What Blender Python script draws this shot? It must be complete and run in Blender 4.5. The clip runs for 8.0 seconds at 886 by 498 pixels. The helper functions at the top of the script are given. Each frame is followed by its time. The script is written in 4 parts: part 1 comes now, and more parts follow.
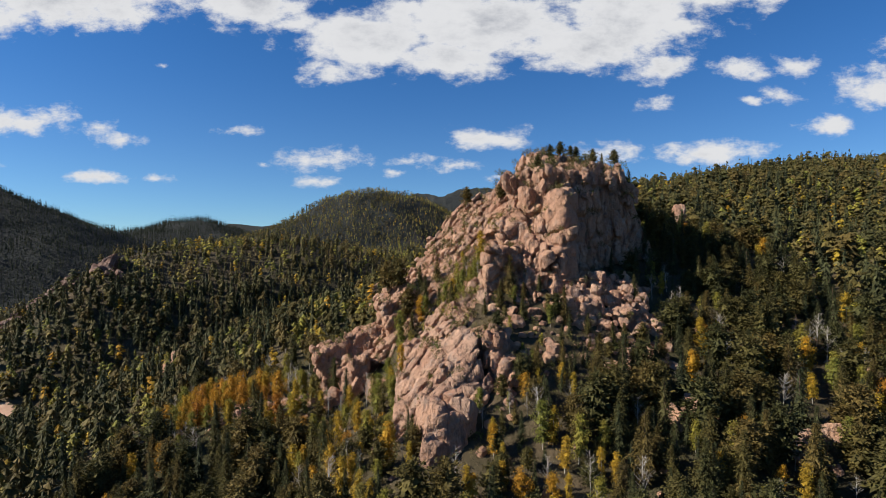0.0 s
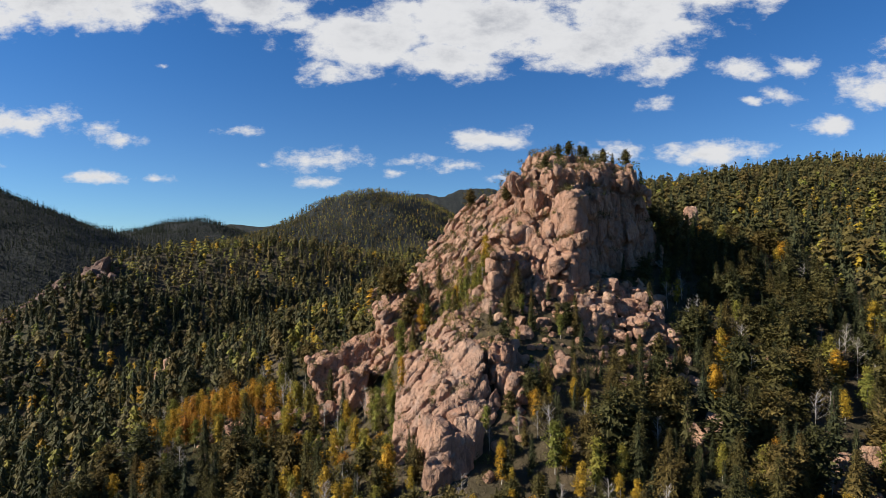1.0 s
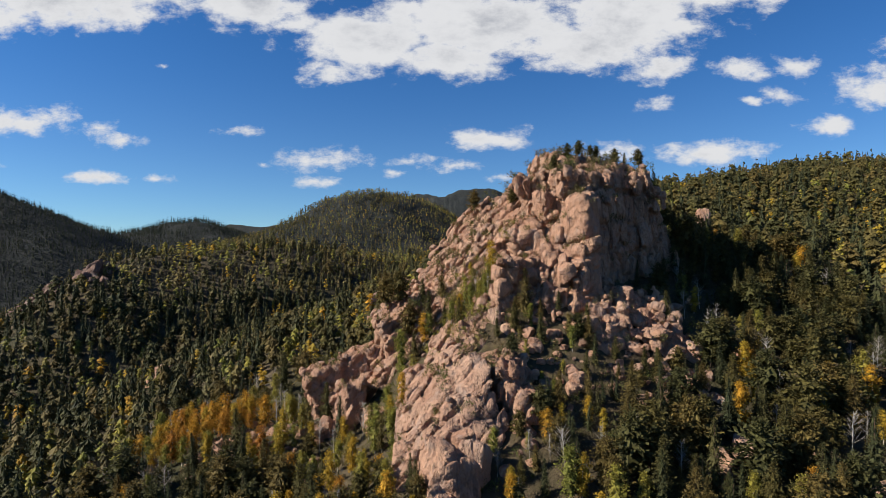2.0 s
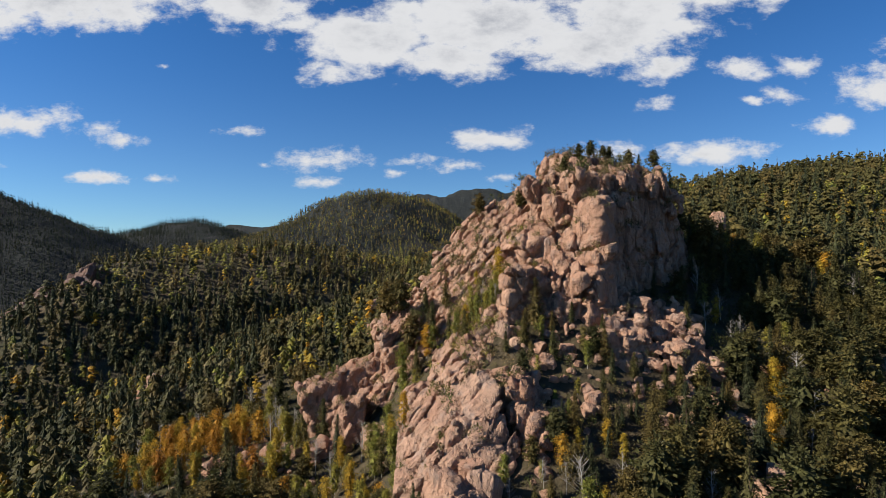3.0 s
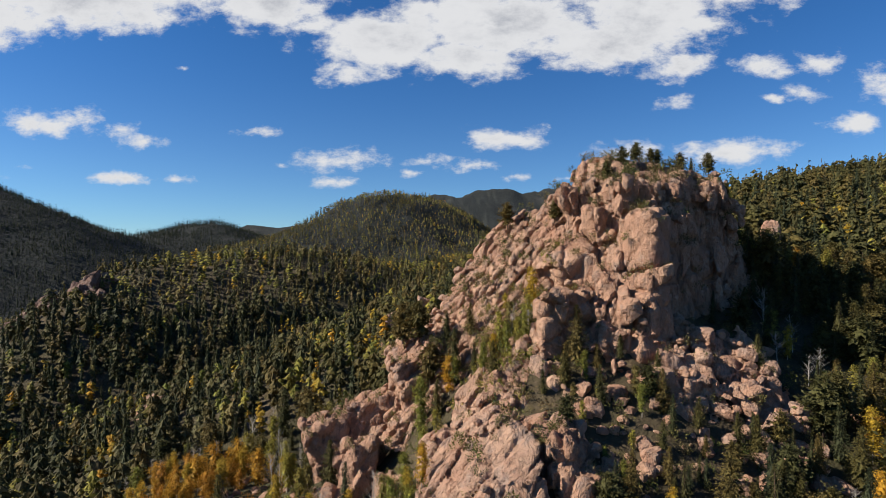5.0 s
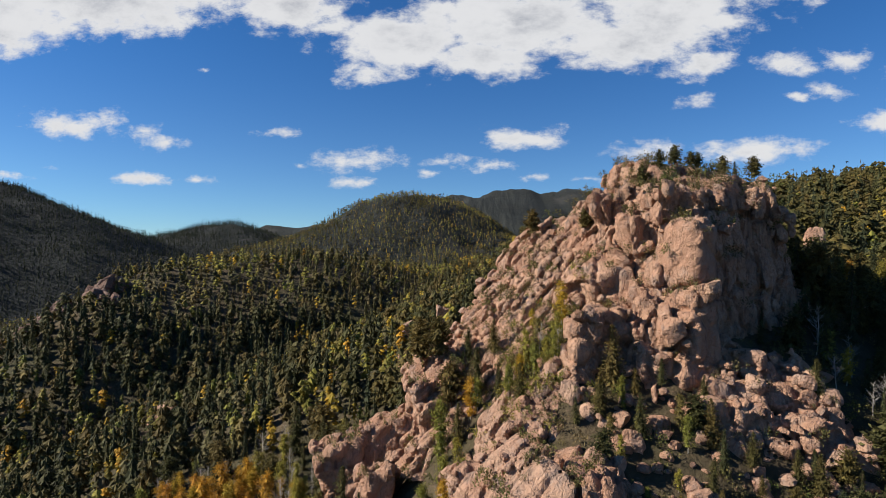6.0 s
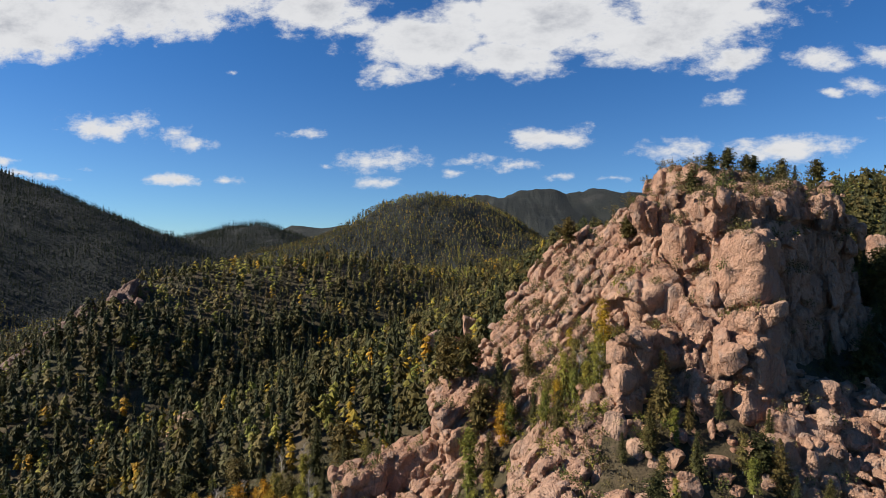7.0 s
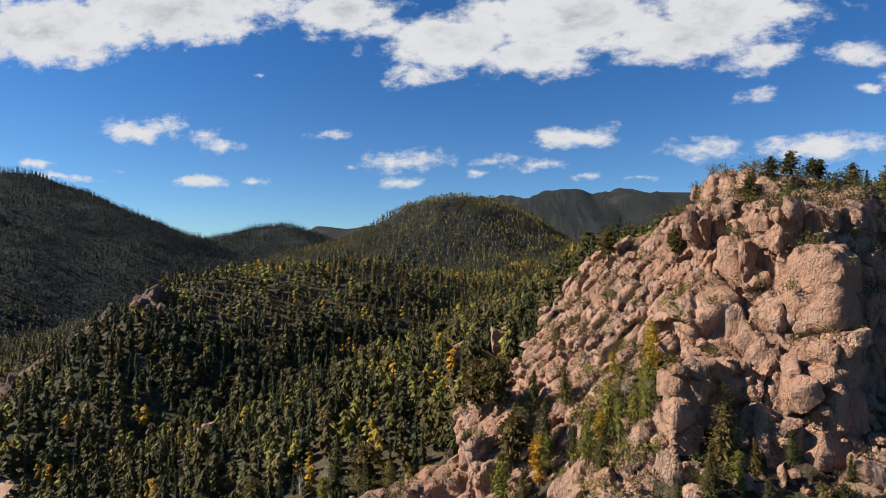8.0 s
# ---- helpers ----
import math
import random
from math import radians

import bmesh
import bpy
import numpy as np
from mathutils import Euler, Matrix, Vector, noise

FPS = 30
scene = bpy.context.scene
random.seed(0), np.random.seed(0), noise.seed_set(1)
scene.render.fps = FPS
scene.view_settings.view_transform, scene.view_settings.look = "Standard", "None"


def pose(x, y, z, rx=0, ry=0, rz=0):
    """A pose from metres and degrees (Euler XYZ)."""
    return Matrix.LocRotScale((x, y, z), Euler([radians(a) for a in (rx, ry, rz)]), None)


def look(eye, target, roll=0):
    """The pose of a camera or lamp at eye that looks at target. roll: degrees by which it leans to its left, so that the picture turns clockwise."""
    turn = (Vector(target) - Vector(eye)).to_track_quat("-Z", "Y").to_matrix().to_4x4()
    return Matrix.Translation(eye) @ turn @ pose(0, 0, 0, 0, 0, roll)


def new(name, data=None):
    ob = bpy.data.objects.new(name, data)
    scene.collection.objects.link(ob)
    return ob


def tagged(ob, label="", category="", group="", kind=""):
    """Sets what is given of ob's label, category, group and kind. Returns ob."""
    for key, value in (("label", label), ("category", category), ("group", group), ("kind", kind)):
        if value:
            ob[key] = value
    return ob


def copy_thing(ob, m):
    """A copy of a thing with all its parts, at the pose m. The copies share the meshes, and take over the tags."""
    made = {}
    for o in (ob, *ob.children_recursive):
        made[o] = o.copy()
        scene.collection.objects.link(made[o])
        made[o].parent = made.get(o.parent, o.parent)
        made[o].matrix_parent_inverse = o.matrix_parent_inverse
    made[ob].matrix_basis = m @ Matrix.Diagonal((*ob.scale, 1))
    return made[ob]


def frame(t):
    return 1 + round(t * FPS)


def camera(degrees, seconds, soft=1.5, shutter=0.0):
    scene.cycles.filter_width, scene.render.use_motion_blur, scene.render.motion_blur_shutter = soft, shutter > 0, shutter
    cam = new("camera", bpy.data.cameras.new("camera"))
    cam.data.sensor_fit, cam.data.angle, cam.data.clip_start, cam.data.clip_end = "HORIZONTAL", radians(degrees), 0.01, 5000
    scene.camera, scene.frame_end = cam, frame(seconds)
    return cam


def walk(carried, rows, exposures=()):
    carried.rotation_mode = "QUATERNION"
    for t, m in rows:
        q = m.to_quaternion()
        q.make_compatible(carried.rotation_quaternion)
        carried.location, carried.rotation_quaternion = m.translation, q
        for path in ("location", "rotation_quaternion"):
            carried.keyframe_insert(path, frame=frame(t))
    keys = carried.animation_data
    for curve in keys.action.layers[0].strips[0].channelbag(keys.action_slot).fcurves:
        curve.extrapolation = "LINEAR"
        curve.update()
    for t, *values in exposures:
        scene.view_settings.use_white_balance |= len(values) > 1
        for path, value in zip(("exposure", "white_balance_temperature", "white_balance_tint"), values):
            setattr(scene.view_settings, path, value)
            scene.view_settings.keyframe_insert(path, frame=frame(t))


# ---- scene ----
import functools
import itertools

cam = camera(75.8, 8.0, soft=0.8)
METRES, EYE, TILT, LEAN, TURN = 64.0, 60.0, 0.0, 0.0, 0.0
ROWS = [
    (0.0, 0.0, 0.0, 0.0, 0.0, 0.0, -0.0),
    (0.5, -0.0048, 0.06, 0.0105, 0.01, 0.02, 0.0),
    (1.0, -0.0094, 0.1198, 0.019, 0.02, 0.03, 0.01),
    (1.5, -0.0141, 0.1798, 0.0283, 0.02, 0.03, 0.01),
    (3.0, -0.0311, 0.3611, 0.064, 0.09, 0.02, 0.04),
    (3.5, -0.0374, 0.4224, 0.0769, 0.2, 0.01, 0.06),
    (4.0, -0.0431, 0.4836, 0.0904, 0.49, 0.0, 0.07),
    (4.5, -0.0487, 0.5449, 0.1046, 1.01, 0.01, 0.03),
    (6.0, -0.0705, 0.7278, 0.1519, 3.44, 0.02, -0.18),
    (6.5, -0.0796, 0.7881, 0.1684, 4.51, 0.01, -0.22),
    (7.0, -0.0901, 0.8477, 0.1858, 5.88, -0.0, -0.24),
    (7.5, -0.1011, 0.9082, 0.2029, 7.24, 0.0, -0.25),
    (8.0, -0.1141, 0.9672, 0.2193, 8.31, 0.01, -0.27),
]
walk(cam, [(t, pose(0, 0, EYE, TILT, LEAN, TURN) @ pose(METRES * x, METRES * y, METRES * z, 90 + pitch, roll, yaw)) for t, x, y, z, yaw, pitch, roll in ROWS])


# ---- light ----
SUN_DIR = Vector((-0.95, -0.12, 0.63)).normalized()
SUN_ELEVATION = math.asin(SUN_DIR.z)
SUN_ROTATION = math.atan2(SUN_DIR.x, SUN_DIR.y)
scene.view_settings.exposure = 0.72

sun = new("sun", bpy.data.lights.new("sun", "SUN"))
sun.data.energy, sun.data.angle, sun.data.color = 5.0, radians(0.53), (1.0, 0.93, 0.82)
sun.matrix_world = look(SUN_DIR * 100, (0, 0, 0))


class Tree_of_nodes:
    """Short ways to add shader nodes."""

    def __init__(self, tree):
        self.tree = tree
        tree.nodes.clear()

    def add(self, kind, **values):
        node = self.tree.nodes.new(kind)
        for key, value in values.items():
            setattr(node, key, value)
        return node

    def put(self, value, socket):
        if isinstance(value, bpy.types.NodeSocket):
            self.tree.links.new(value, socket)
        elif value is not None:
            socket.default_value = value

    def math(self, op, a, b=None, c=None, clamp=False):
        node = self.add("ShaderNodeMath", operation=op, use_clamp=clamp)
        for value, socket in zip((a, b, c), node.inputs):
            self.put(value, socket)
        return node.outputs[0]

    def vec(self, op, a, b=None, c=None):
        node = self.add("ShaderNodeVectorMath", operation=op)
        for value, socket in zip((a, b, c), node.inputs):
            self.put(value, socket)
        return node.outputs["Value" if op in ("DOT_PRODUCT", "LENGTH") else "Vector"]

    def mix(self, factor, a, b, blend="MIX"):
        node = self.add("ShaderNodeMix", data_type="RGBA", blend_type=blend)
        self.put(factor, node.inputs[0])
        for value, socket in ((a, node.inputs[6]), (b, node.inputs[7])):
            self.put((*value, 1) if isinstance(value, tuple) else value, socket)
        return node.outputs[2]

    def span(self, value, a, b, low=0.0, high=1.0, smooth=True):
        node = self.add("ShaderNodeMapRange", interpolation_type="SMOOTHSTEP" if smooth else "LINEAR")
        for v, socket in zip((value, a, b, low, high), node.inputs):
            self.put(v, socket)
        return node.outputs[0]

    def noise(self, vector, scale, detail=4.0, rough=0.55):
        node = self.add("ShaderNodeTexNoise")
        self.put(vector, node.inputs["Vector"])
        node.inputs["Scale"].default_value = scale
        node.inputs["Detail"].default_value = detail
        node.inputs["Roughness"].default_value = rough
        return node.outputs[0]


def make_world():
    world = bpy.data.worlds.new("sky")
    scene.world = world
    world.use_nodes = True
    n = Tree_of_nodes(world.node_tree)
    sky = n.add("ShaderNodeTexSky", sky_type="NISHITA", sun_disc=False)
    sky.sun_elevation, sky.sun_rotation = SUN_ELEVATION, SUN_ROTATION
    sky.altitude, sky.air_density, sky.dust_density, sky.ozone_density = 2500, 1.0, 0.3, 3.0
    way = n.add("ShaderNodeTexCoord").outputs["Generated"]
    split = n.add("ShaderNodeSeparateXYZ")
    n.put(way, split.inputs[0])
    x, y, z = split.outputs
    # the northern sky laid out flat: u to the right, v up, one unit is 45 degrees
    ahead = n.math("MAXIMUM", y, 0.15)
    flat = n.add("ShaderNodeCombineXYZ")
    n.put(n.math("DIVIDE", x, ahead), flat.inputs[0])
    n.put(n.math("DIVIDE", z, ahead), flat.inputs[1])
    flat = flat.outputs[0]
    fold = n.add("ShaderNodeTexNoise")
    n.put(flat, fold.inputs["Vector"])
    fold.inputs["Scale"].default_value, fold.inputs["Detail"].default_value = 7.0, 5.0
    warped = n.vec("ADD", flat, n.vec("MULTIPLY", n.vec("SUBTRACT", fold.outputs[1], (0.5, 0.5, 0.5)), (0.09, 0.045, 0)))
    field = None

    def cloud(u, v, a, b):
        """One cumulus: centre and half axes, in hundredths."""
        nonlocal field
        a, b = a * 1.0, b * 1.0
        p = n.vec("MULTIPLY_ADD", warped, (100 / a, 100 / b, 0), (-u / a, -v / b, 0))
        d = n.math("DIVIDE", n.math("SUBTRACT", 1.0, n.vec("LENGTH", p)), 10.0 / min(a, b * 1.5) ** 0.5)
        field = d if field is None else n.math("MAXIMUM", field, d)

    # the long bank overhead
    cloud(-66, 46, 34, 7.5), cloud(-94, 43, 24, 8), cloud(-57, 42, 12, 3.6)
    cloud(-34, 44, 12, 5), cloud(-25, 40, 7, 2.4), cloud(-12, 37, 16, 6.5), cloud(-20, 32, 6, 2.6), cloud(0, 33.5, 13, 4.5)
    cloud(6, 40, 24, 8), cloud(24, 36, 17, 5), cloud(34, 40, 17, 7), cloud(38, 31, 7, 2.6), cloud(50, 46, 14, 5)
    # right-hand group
    cloud(52.5, 31.5, 5.5, 2.3), cloud(61, 33, 4.5, 2), cloud(59.5, 27.3, 4, 1.5), cloud(77, 29, 9, 4.6), cloud(68, 21.7, 5, 2.3)
    cloud(37.5, 25.3, 2.6, 1.7), cloud(54.5, 26.2, 1.8, .9), cloud(92, 27, 12, 4), cloud(85, 36, 8, 4)
    # low cumulus over the hills
    cloud(8.2, 19.4, 7.71, 2.45), cloud(28, 16.8, 7.05, 2.16), cloud(48, 16.5, 11.3, 2.38), cloud(-21.5, 15.5, 9.4, 2.3), cloud(-20.4, 12.1, 4.7, 1.08)
    cloud(-6, 15.1, 4.7, 1.22), cloud(1.5, 14.3, 5.17, 1.15), cloud(-8.3, 13, 1.88, 0.648), cloud(-31.5, 14.4, 1.88, 0.504), cloud(-35.5, 20.3, 3.76, 0.936)
    cloud(-72.5, 22.8, 9.4, 3.17), cloud(-61.5, 21.2, 3.01, 1.44), cloud(-57.5, 19.3, 4.51, 1.3), cloud(-59.5, 12.9, 8.46, 1.08), cloud(-49.5, 12.6, 4.7, 1.01)
    cloud(-50, 32.6, 1.6, 0.432), cloud(12, 12.3, 3.29, 0.576), cloud(18.5, 12, 2.35, 0.432), cloud(-97, 16, 3.76, 0.864), cloud(-92, 13.4, 8.46, 0.864), cloud(-80, 15, 2.82, 0.72)
    laid = n.vec("MULTIPLY", flat, (1.0, 1.7, 1.0))
    puff = n.math("SUBTRACT", n.noise(laid, 17.0, 9.0, 0.66), 0.5)
    broad = n.math("SUBTRACT", n.noise(laid, 5.0, 3.0, 0.5), 0.5)
    dense = n.math("ADD", field, n.math("ADD", n.math("MULTIPLY", puff, 0.56), n.math("MULTIPLY", broad, 0.22)))
    # the rest of the sky: scattered cumulus of the same kind
    high = n.math("MAXIMUM", z, 0.06)
    plane = n.add("ShaderNodeCombineXYZ")
    n.put(n.math("DIVIDE", x, high), plane.inputs[0])
    n.put(n.math("DIVIDE", y, high), plane.inputs[1])
    rest = n.math("MULTIPLY", n.math("SUBTRACT", n.noise(plane.outputs[0], 1.1, 7.0, 0.55), 0.66), 1.6)
    side = n.span(y, 0.45, 0.6)
    dense = n.math("ADD", n.math("MULTIPLY", dense, side), n.math("MULTIPLY", rest, n.math("SUBTRACT", 1.0, side)))
    cover = n.math("MULTIPLY", n.span(dense, -0.015, 0.16), n.span(z, 0.03, 0.09))
    grey = n.math("MULTIPLY", n.span(dense, 0.10, 0.42), n.span(n.noise(laid, 8.0, 6.0, 0.6), 0.38, 0.62))
    white = n.mix(grey, (0.57, 0.575, 0.59), (0.32, 0.335, 0.375))
    blue = n.mix(1.0, sky.outputs[0], n.mix(n.span(z, 0.02, 0.38), (0.048, 0.068, 0.083), (0.028, 0.063, 0.094)), "MULTIPLY")
    out = n.add("ShaderNodeOutputWorld")
    back = n.add("ShaderNodeBackground")
    n.put(n.mix(cover, blue, white), back.inputs[0])
    back.inputs[1].default_value = 0.80
    n.put(back.outputs[0], out.inputs[0])


make_world()


# ---- materials ----
def material(name, rough=0.9):
    m = bpy.data.materials.new(name)
    m.use_nodes = True
    n = Tree_of_nodes(m.node_tree)
    out = n.add("ShaderNodeOutputMaterial")
    bsdf = n.add("ShaderNodeBsdfPrincipled")
    bsdf.inputs["Roughness"].default_value = rough
    bsdf.inputs["Specular IOR Level"].default_value = 0.2
    n.put(bsdf.outputs[0], out.inputs[0])
    n.out = out
    return m, n, bsdf


def bump(n, bsdf, height, strength, distance):
    node = n.add("ShaderNodeBump")
    node.inputs["Strength"].default_value, node.inputs["Distance"].default_value = strength, distance
    n.put(height, node.inputs["Height"])
    n.put(node.outputs[0], bsdf.inputs["Normal"])


def granite(name, pale, mid, dark):
    """Weathered pink granite: broad tone, grain, lichen streaks, fine joints."""
    m, n, bsdf = material(name, 0.88)
    at = n.add("ShaderNodeNewGeometry").outputs["Position"]
    which = n.add("ShaderNodeObjectInfo").outputs["Random"]
    broad = n.noise(at, 0.16, 5, 0.6)
    fine = n.noise(at, 1.7, 8, 0.68)
    streak = n.noise(n.vec("MULTIPLY", at, (1.0, 1.0, 0.16)), 0.8, 6, 0.6)
    grain = n.noise(at, 9.0, 3, 0.6)
    c = n.mix(n.span(broad, 0.34, 0.66), mid, pale)
    c = n.mix(n.math("MULTIPLY", n.span(which, 0.3, 1.0), 0.5), c, mid)
    c = n.mix(n.math("MULTIPLY", n.span(which, 0.0, 0.35, 1.0, 0.0), 0.35), c, (0.47, 0.33, 0.25))
    c = n.mix(n.math("MULTIPLY", n.span(n.noise(at, 0.33, 6, 0.65), 0.50, 0.68), 0.55), c, (0.33, 0.265, 0.225))
    c = n.mix(n.math("MULTIPLY", n.span(fine, 0.48, 0.72), 0.55), c, dark)
    c = n.mix(n.math("MULTIPLY", n.span(streak, 0.52, 0.68), 0.7), c, (0.12, 0.085, 0.068))
    c = n.mix(n.math("MULTIPLY", n.span(grain, 0.45, 0.7), 0.25), c, (0.55, 0.40, 0.32))
    n.put(c, bsdf.inputs["Base Color"])
    ridged = n.math("ABSOLUTE", n.math("SUBTRACT", n.noise(n.vec("MULTIPLY", at, (1.0, 1.0, 0.55)), 0.55, 5, 0.6), 0.5))
    crack = n.span(ridged, 0.0, 0.05)
    joint = n.add("ShaderNodeTexVoronoi", feature="DISTANCE_TO_EDGE")
    n.put(n.vec("MULTIPLY", n.vec("ADD", at, n.vec("MULTIPLY", n.add("ShaderNodeTexNoise").outputs[1], (1.2, 1.2, 1.2))), (1.0, 1.0, 0.6)), joint.inputs["Vector"])
    joint.inputs["Scale"].default_value = 0.8
    crack = n.math("ADD", crack, n.math("MULTIPLY", n.span(joint.outputs["Distance"], 0.0, 0.07), 0.3))
    bump(n, bsdf, n.math("ADD", n.math("ADD", n.math("MULTIPLY", fine, 1.3), n.math("MULTIPLY", grain, 0.3)), n.math("MULTIPLY", crack, 0.5)), 1.0, 0.5)
    return m


ROCK = granite("pink_granite", (0.52, 0.315, 0.205), (0.42, 0.225, 0.14), (0.20, 0.105, 0.07))
ROCK_RED = granite("red_rock", (0.20, 0.12, 0.09), (0.16, 0.09, 0.065), (0.09, 0.055, 0.042))


def foliage(name, a, b, c, rough=0.75):
    """Leaves: the tint attribute sets each plant's own hue, each spray varies round it."""
    m, n, bsdf = material(name, rough)
    tint = n.add("ShaderNodeAttribute", attribute_name="tint").outputs["Fac"]
    own = n.add("ShaderNodeObjectInfo").outputs["Random"]
    spray = n.add("ShaderNodeNewGeometry").outputs["Random Per Island"]
    t = n.math("FRACT", n.math("ADD", tint, own))
    col = n.mix(n.span(t, 0.0, 0.6), a, b)
    col = n.mix(n.span(t, 0.6, 1.0), col, c)
    tuft = n.noise(n.add("ShaderNodeNewGeometry").outputs["Position"], 1.1, 5, 0.75)
    col = n.mix(1.0, col, n.mix(n.span(tuft, 0.34, 0.66), (0.62, 0.62, 0.62), (1.25, 1.25, 1.2)), "MULTIPLY")
    col = n.mix(1.0, col, n.mix(spray, (0.62, 0.64, 0.62), (1.3, 1.28, 1.2)), "MULTIPLY")
    n.put(col, bsdf.inputs["Base Color"])
    # light comes through the leaves
    thin, both = n.add("ShaderNodeBsdfTranslucent"), n.add("ShaderNodeMixShader")
    n.put(col, thin.inputs[0])
    both.inputs[0].default_value = 0.28
    n.put(bsdf.outputs[0], both.inputs[1])
    n.put(thin.outputs[0], both.inputs[2])
    n.put(both.outputs[0], n.out.inputs[0])
    return m


NEEDLES = foliage("conifer_needles", (0.066, 0.065, 0.023), (0.102, 0.084, 0.026), (0.135, 0.096, 0.030))
NEEDLES_BLUE = foliage("spruce_needles", (0.046, 0.053, 0.025), (0.066, 0.068, 0.027), (0.090, 0.080, 0.029))
# needles for the western hills, base colour darkened to stand for shade
NEEDLES_SHADE = foliage("shade_painted_needles", (0.022, 0.030, 0.018), (0.030, 0.036, 0.020), (0.040, 0.042, 0.022))
GOLD = foliage("autumn_leaves", (0.42, 0.26, 0.028), (0.34, 0.24, 0.03), (0.46, 0.25, 0.025))
ORANGE = foliage("orange_leaves", (0.40, 0.19, 0.025), (0.44, 0.24, 0.025), (0.34, 0.14, 0.02))
OLIVE = foliage("turning_leaves", (0.19, 0.19, 0.04), (0.27, 0.23, 0.042), (0.17, 0.13, 0.045))
GREENS = foliage("bush_leaves", (0.10, 0.115, 0.03), (0.15, 0.135, 0.04), (0.13, 0.10, 0.045))
SCRUB = foliage("dry_scrub", (0.15, 0.115, 0.055), (0.125, 0.115, 0.045), (0.20, 0.145, 0.07))


def bark(name, a, b):
    m, n, bsdf = material(name, 0.95)
    at = n.add("ShaderNodeNewGeometry").outputs["Position"]
    g = n.noise(n.vec("MULTIPLY", at, (6, 6, 1.2)), 1.0, 4, 0.6)
    n.put(n.mix(n.span(g, 0.35, 0.7), a, b), bsdf.inputs["Base Color"])
    return m


BARK = bark("conifer_bark", (0.12, 0.075, 0.05), (0.06, 0.04, 0.03))
PALE_BARK = bark("aspen_bark", (0.48, 0.44, 0.37), (0.22, 0.19, 0.16))
DEAD_WOOD = bark("dead_wood", (0.36, 0.32, 0.28), (0.22, 0.19, 0.16))


def make_soil():
    m, n, bsdf = material("forest_floor", 0.95)
    at = n.add("ShaderNodeNewGeometry").outputs["Position"]
    broad, mid, fine = n.noise(at, 0.02, 5, 0.6), n.noise(at, 0.14, 6, 0.65), n.noise(at, 1.3, 6, 0.7)
    c = n.mix(n.span(mid, 0.35, 0.65), (0.056, 0.046, 0.024), (0.098, 0.072, 0.042))
    c = n.mix(n.span(broad, 0.45, 0.65), c, (0.048, 0.046, 0.021))
    c = n.mix(n.math("MULTIPLY", n.span(fine, 0.56, 0.72), 0.5), c, (0.22, 0.15, 0.105))
    n.put(c, bsdf.inputs["Base Color"])
    bump(n, bsdf, n.math("ADD", fine, n.math("MULTIPLY", mid, 2.0)), 0.8, 0.6)
    return m


def make_far_forest():
    """Far wooded slopes, where single trees run together."""
    m, n, bsdf = material("far_forest_floor", 0.95)
    at = n.add("ShaderNodeNewGeometry").outputs["Position"]
    broad, mid = n.noise(at, 0.006, 5, 0.6), n.noise(at, 0.09, 5, 0.7)
    c = n.mix(n.span(mid, 0.35, 0.65), (0.017, 0.021, 0.019), (0.034, 0.035, 0.030))
    c = n.mix(n.math("MULTIPLY", n.span(broad, 0.56, 0.70), 0.7), c, (0.055, 0.052, 0.048))
    n.put(c, bsdf.inputs["Base Color"])
    bump(n, bsdf, mid, 1.0, 9.0)
    return m


SOIL, FAR_SOIL = make_soil(), make_far_forest()


def make_dirt():
    m, n, bsdf = material("dirt_track", 0.95)
    at = n.add("ShaderNodeNewGeometry").outputs["Position"]
    g = n.noise(at, 0.4, 5, 0.6)
    n.put(n.mix(n.span(g, 0.3, 0.7), (0.46, 0.30, 0.21), (0.36, 0.22, 0.15)), bsdf.inputs["Base Color"])
    bump(n, bsdf, g, 0.4, 0.2)
    return m


DIRT = make_dirt()


# ---- numbers ----
rng = np.random.default_rng(7)


def hashed(i, j, k, seed):
    h = (i * 374761393 + j * 668265263 + k * 2147483647 + seed * 1274126177) & 0xFFFFFFFF
    h = ((h ^ (h >> 13)) * 1274126177) & 0xFFFFFFFF
    h = ((h ^ (h >> 16)) * 2246822519) & 0xFFFFFFFF
    return ((h ^ (h >> 15)) & 0xFFFFFF) / 0xFFFFFF


def value_noise(p, seed=0):
    """Smooth noise, -1 to 1, at the rows of p."""
    p = np.asarray(p, float)
    i = np.floor(p).astype(np.int64)
    f = p - i
    f = f * f * (3 - 2 * f)
    total = 0
    for a in (0, 1):
        for b in (0, 1):
            for c in (0, 1):
                w = np.abs(1 - a - f[:, 0]) * np.abs(1 - b - f[:, 1]) * np.abs(1 - c - f[:, 2])
                total = total + w * hashed(i[:, 0] + a, i[:, 1] + b, i[:, 2] + c, seed)
    return total * 2 - 1


def fractal(p, octaves=4, seed=0, rough=0.5):
    total, amp = 0, 1
    for o in range(octaves):
        total = total + amp * value_noise(p * 2 ** o, seed + o)
        amp *= rough
    return total


def flat_noise(x, y, size, octaves=4, seed=0, rough=0.5):
    p = np.stack([np.ravel(x) / size, np.ravel(y) / size, np.zeros(np.size(x))], 1)
    return fractal(p, octaves, seed, rough).reshape(np.shape(x))


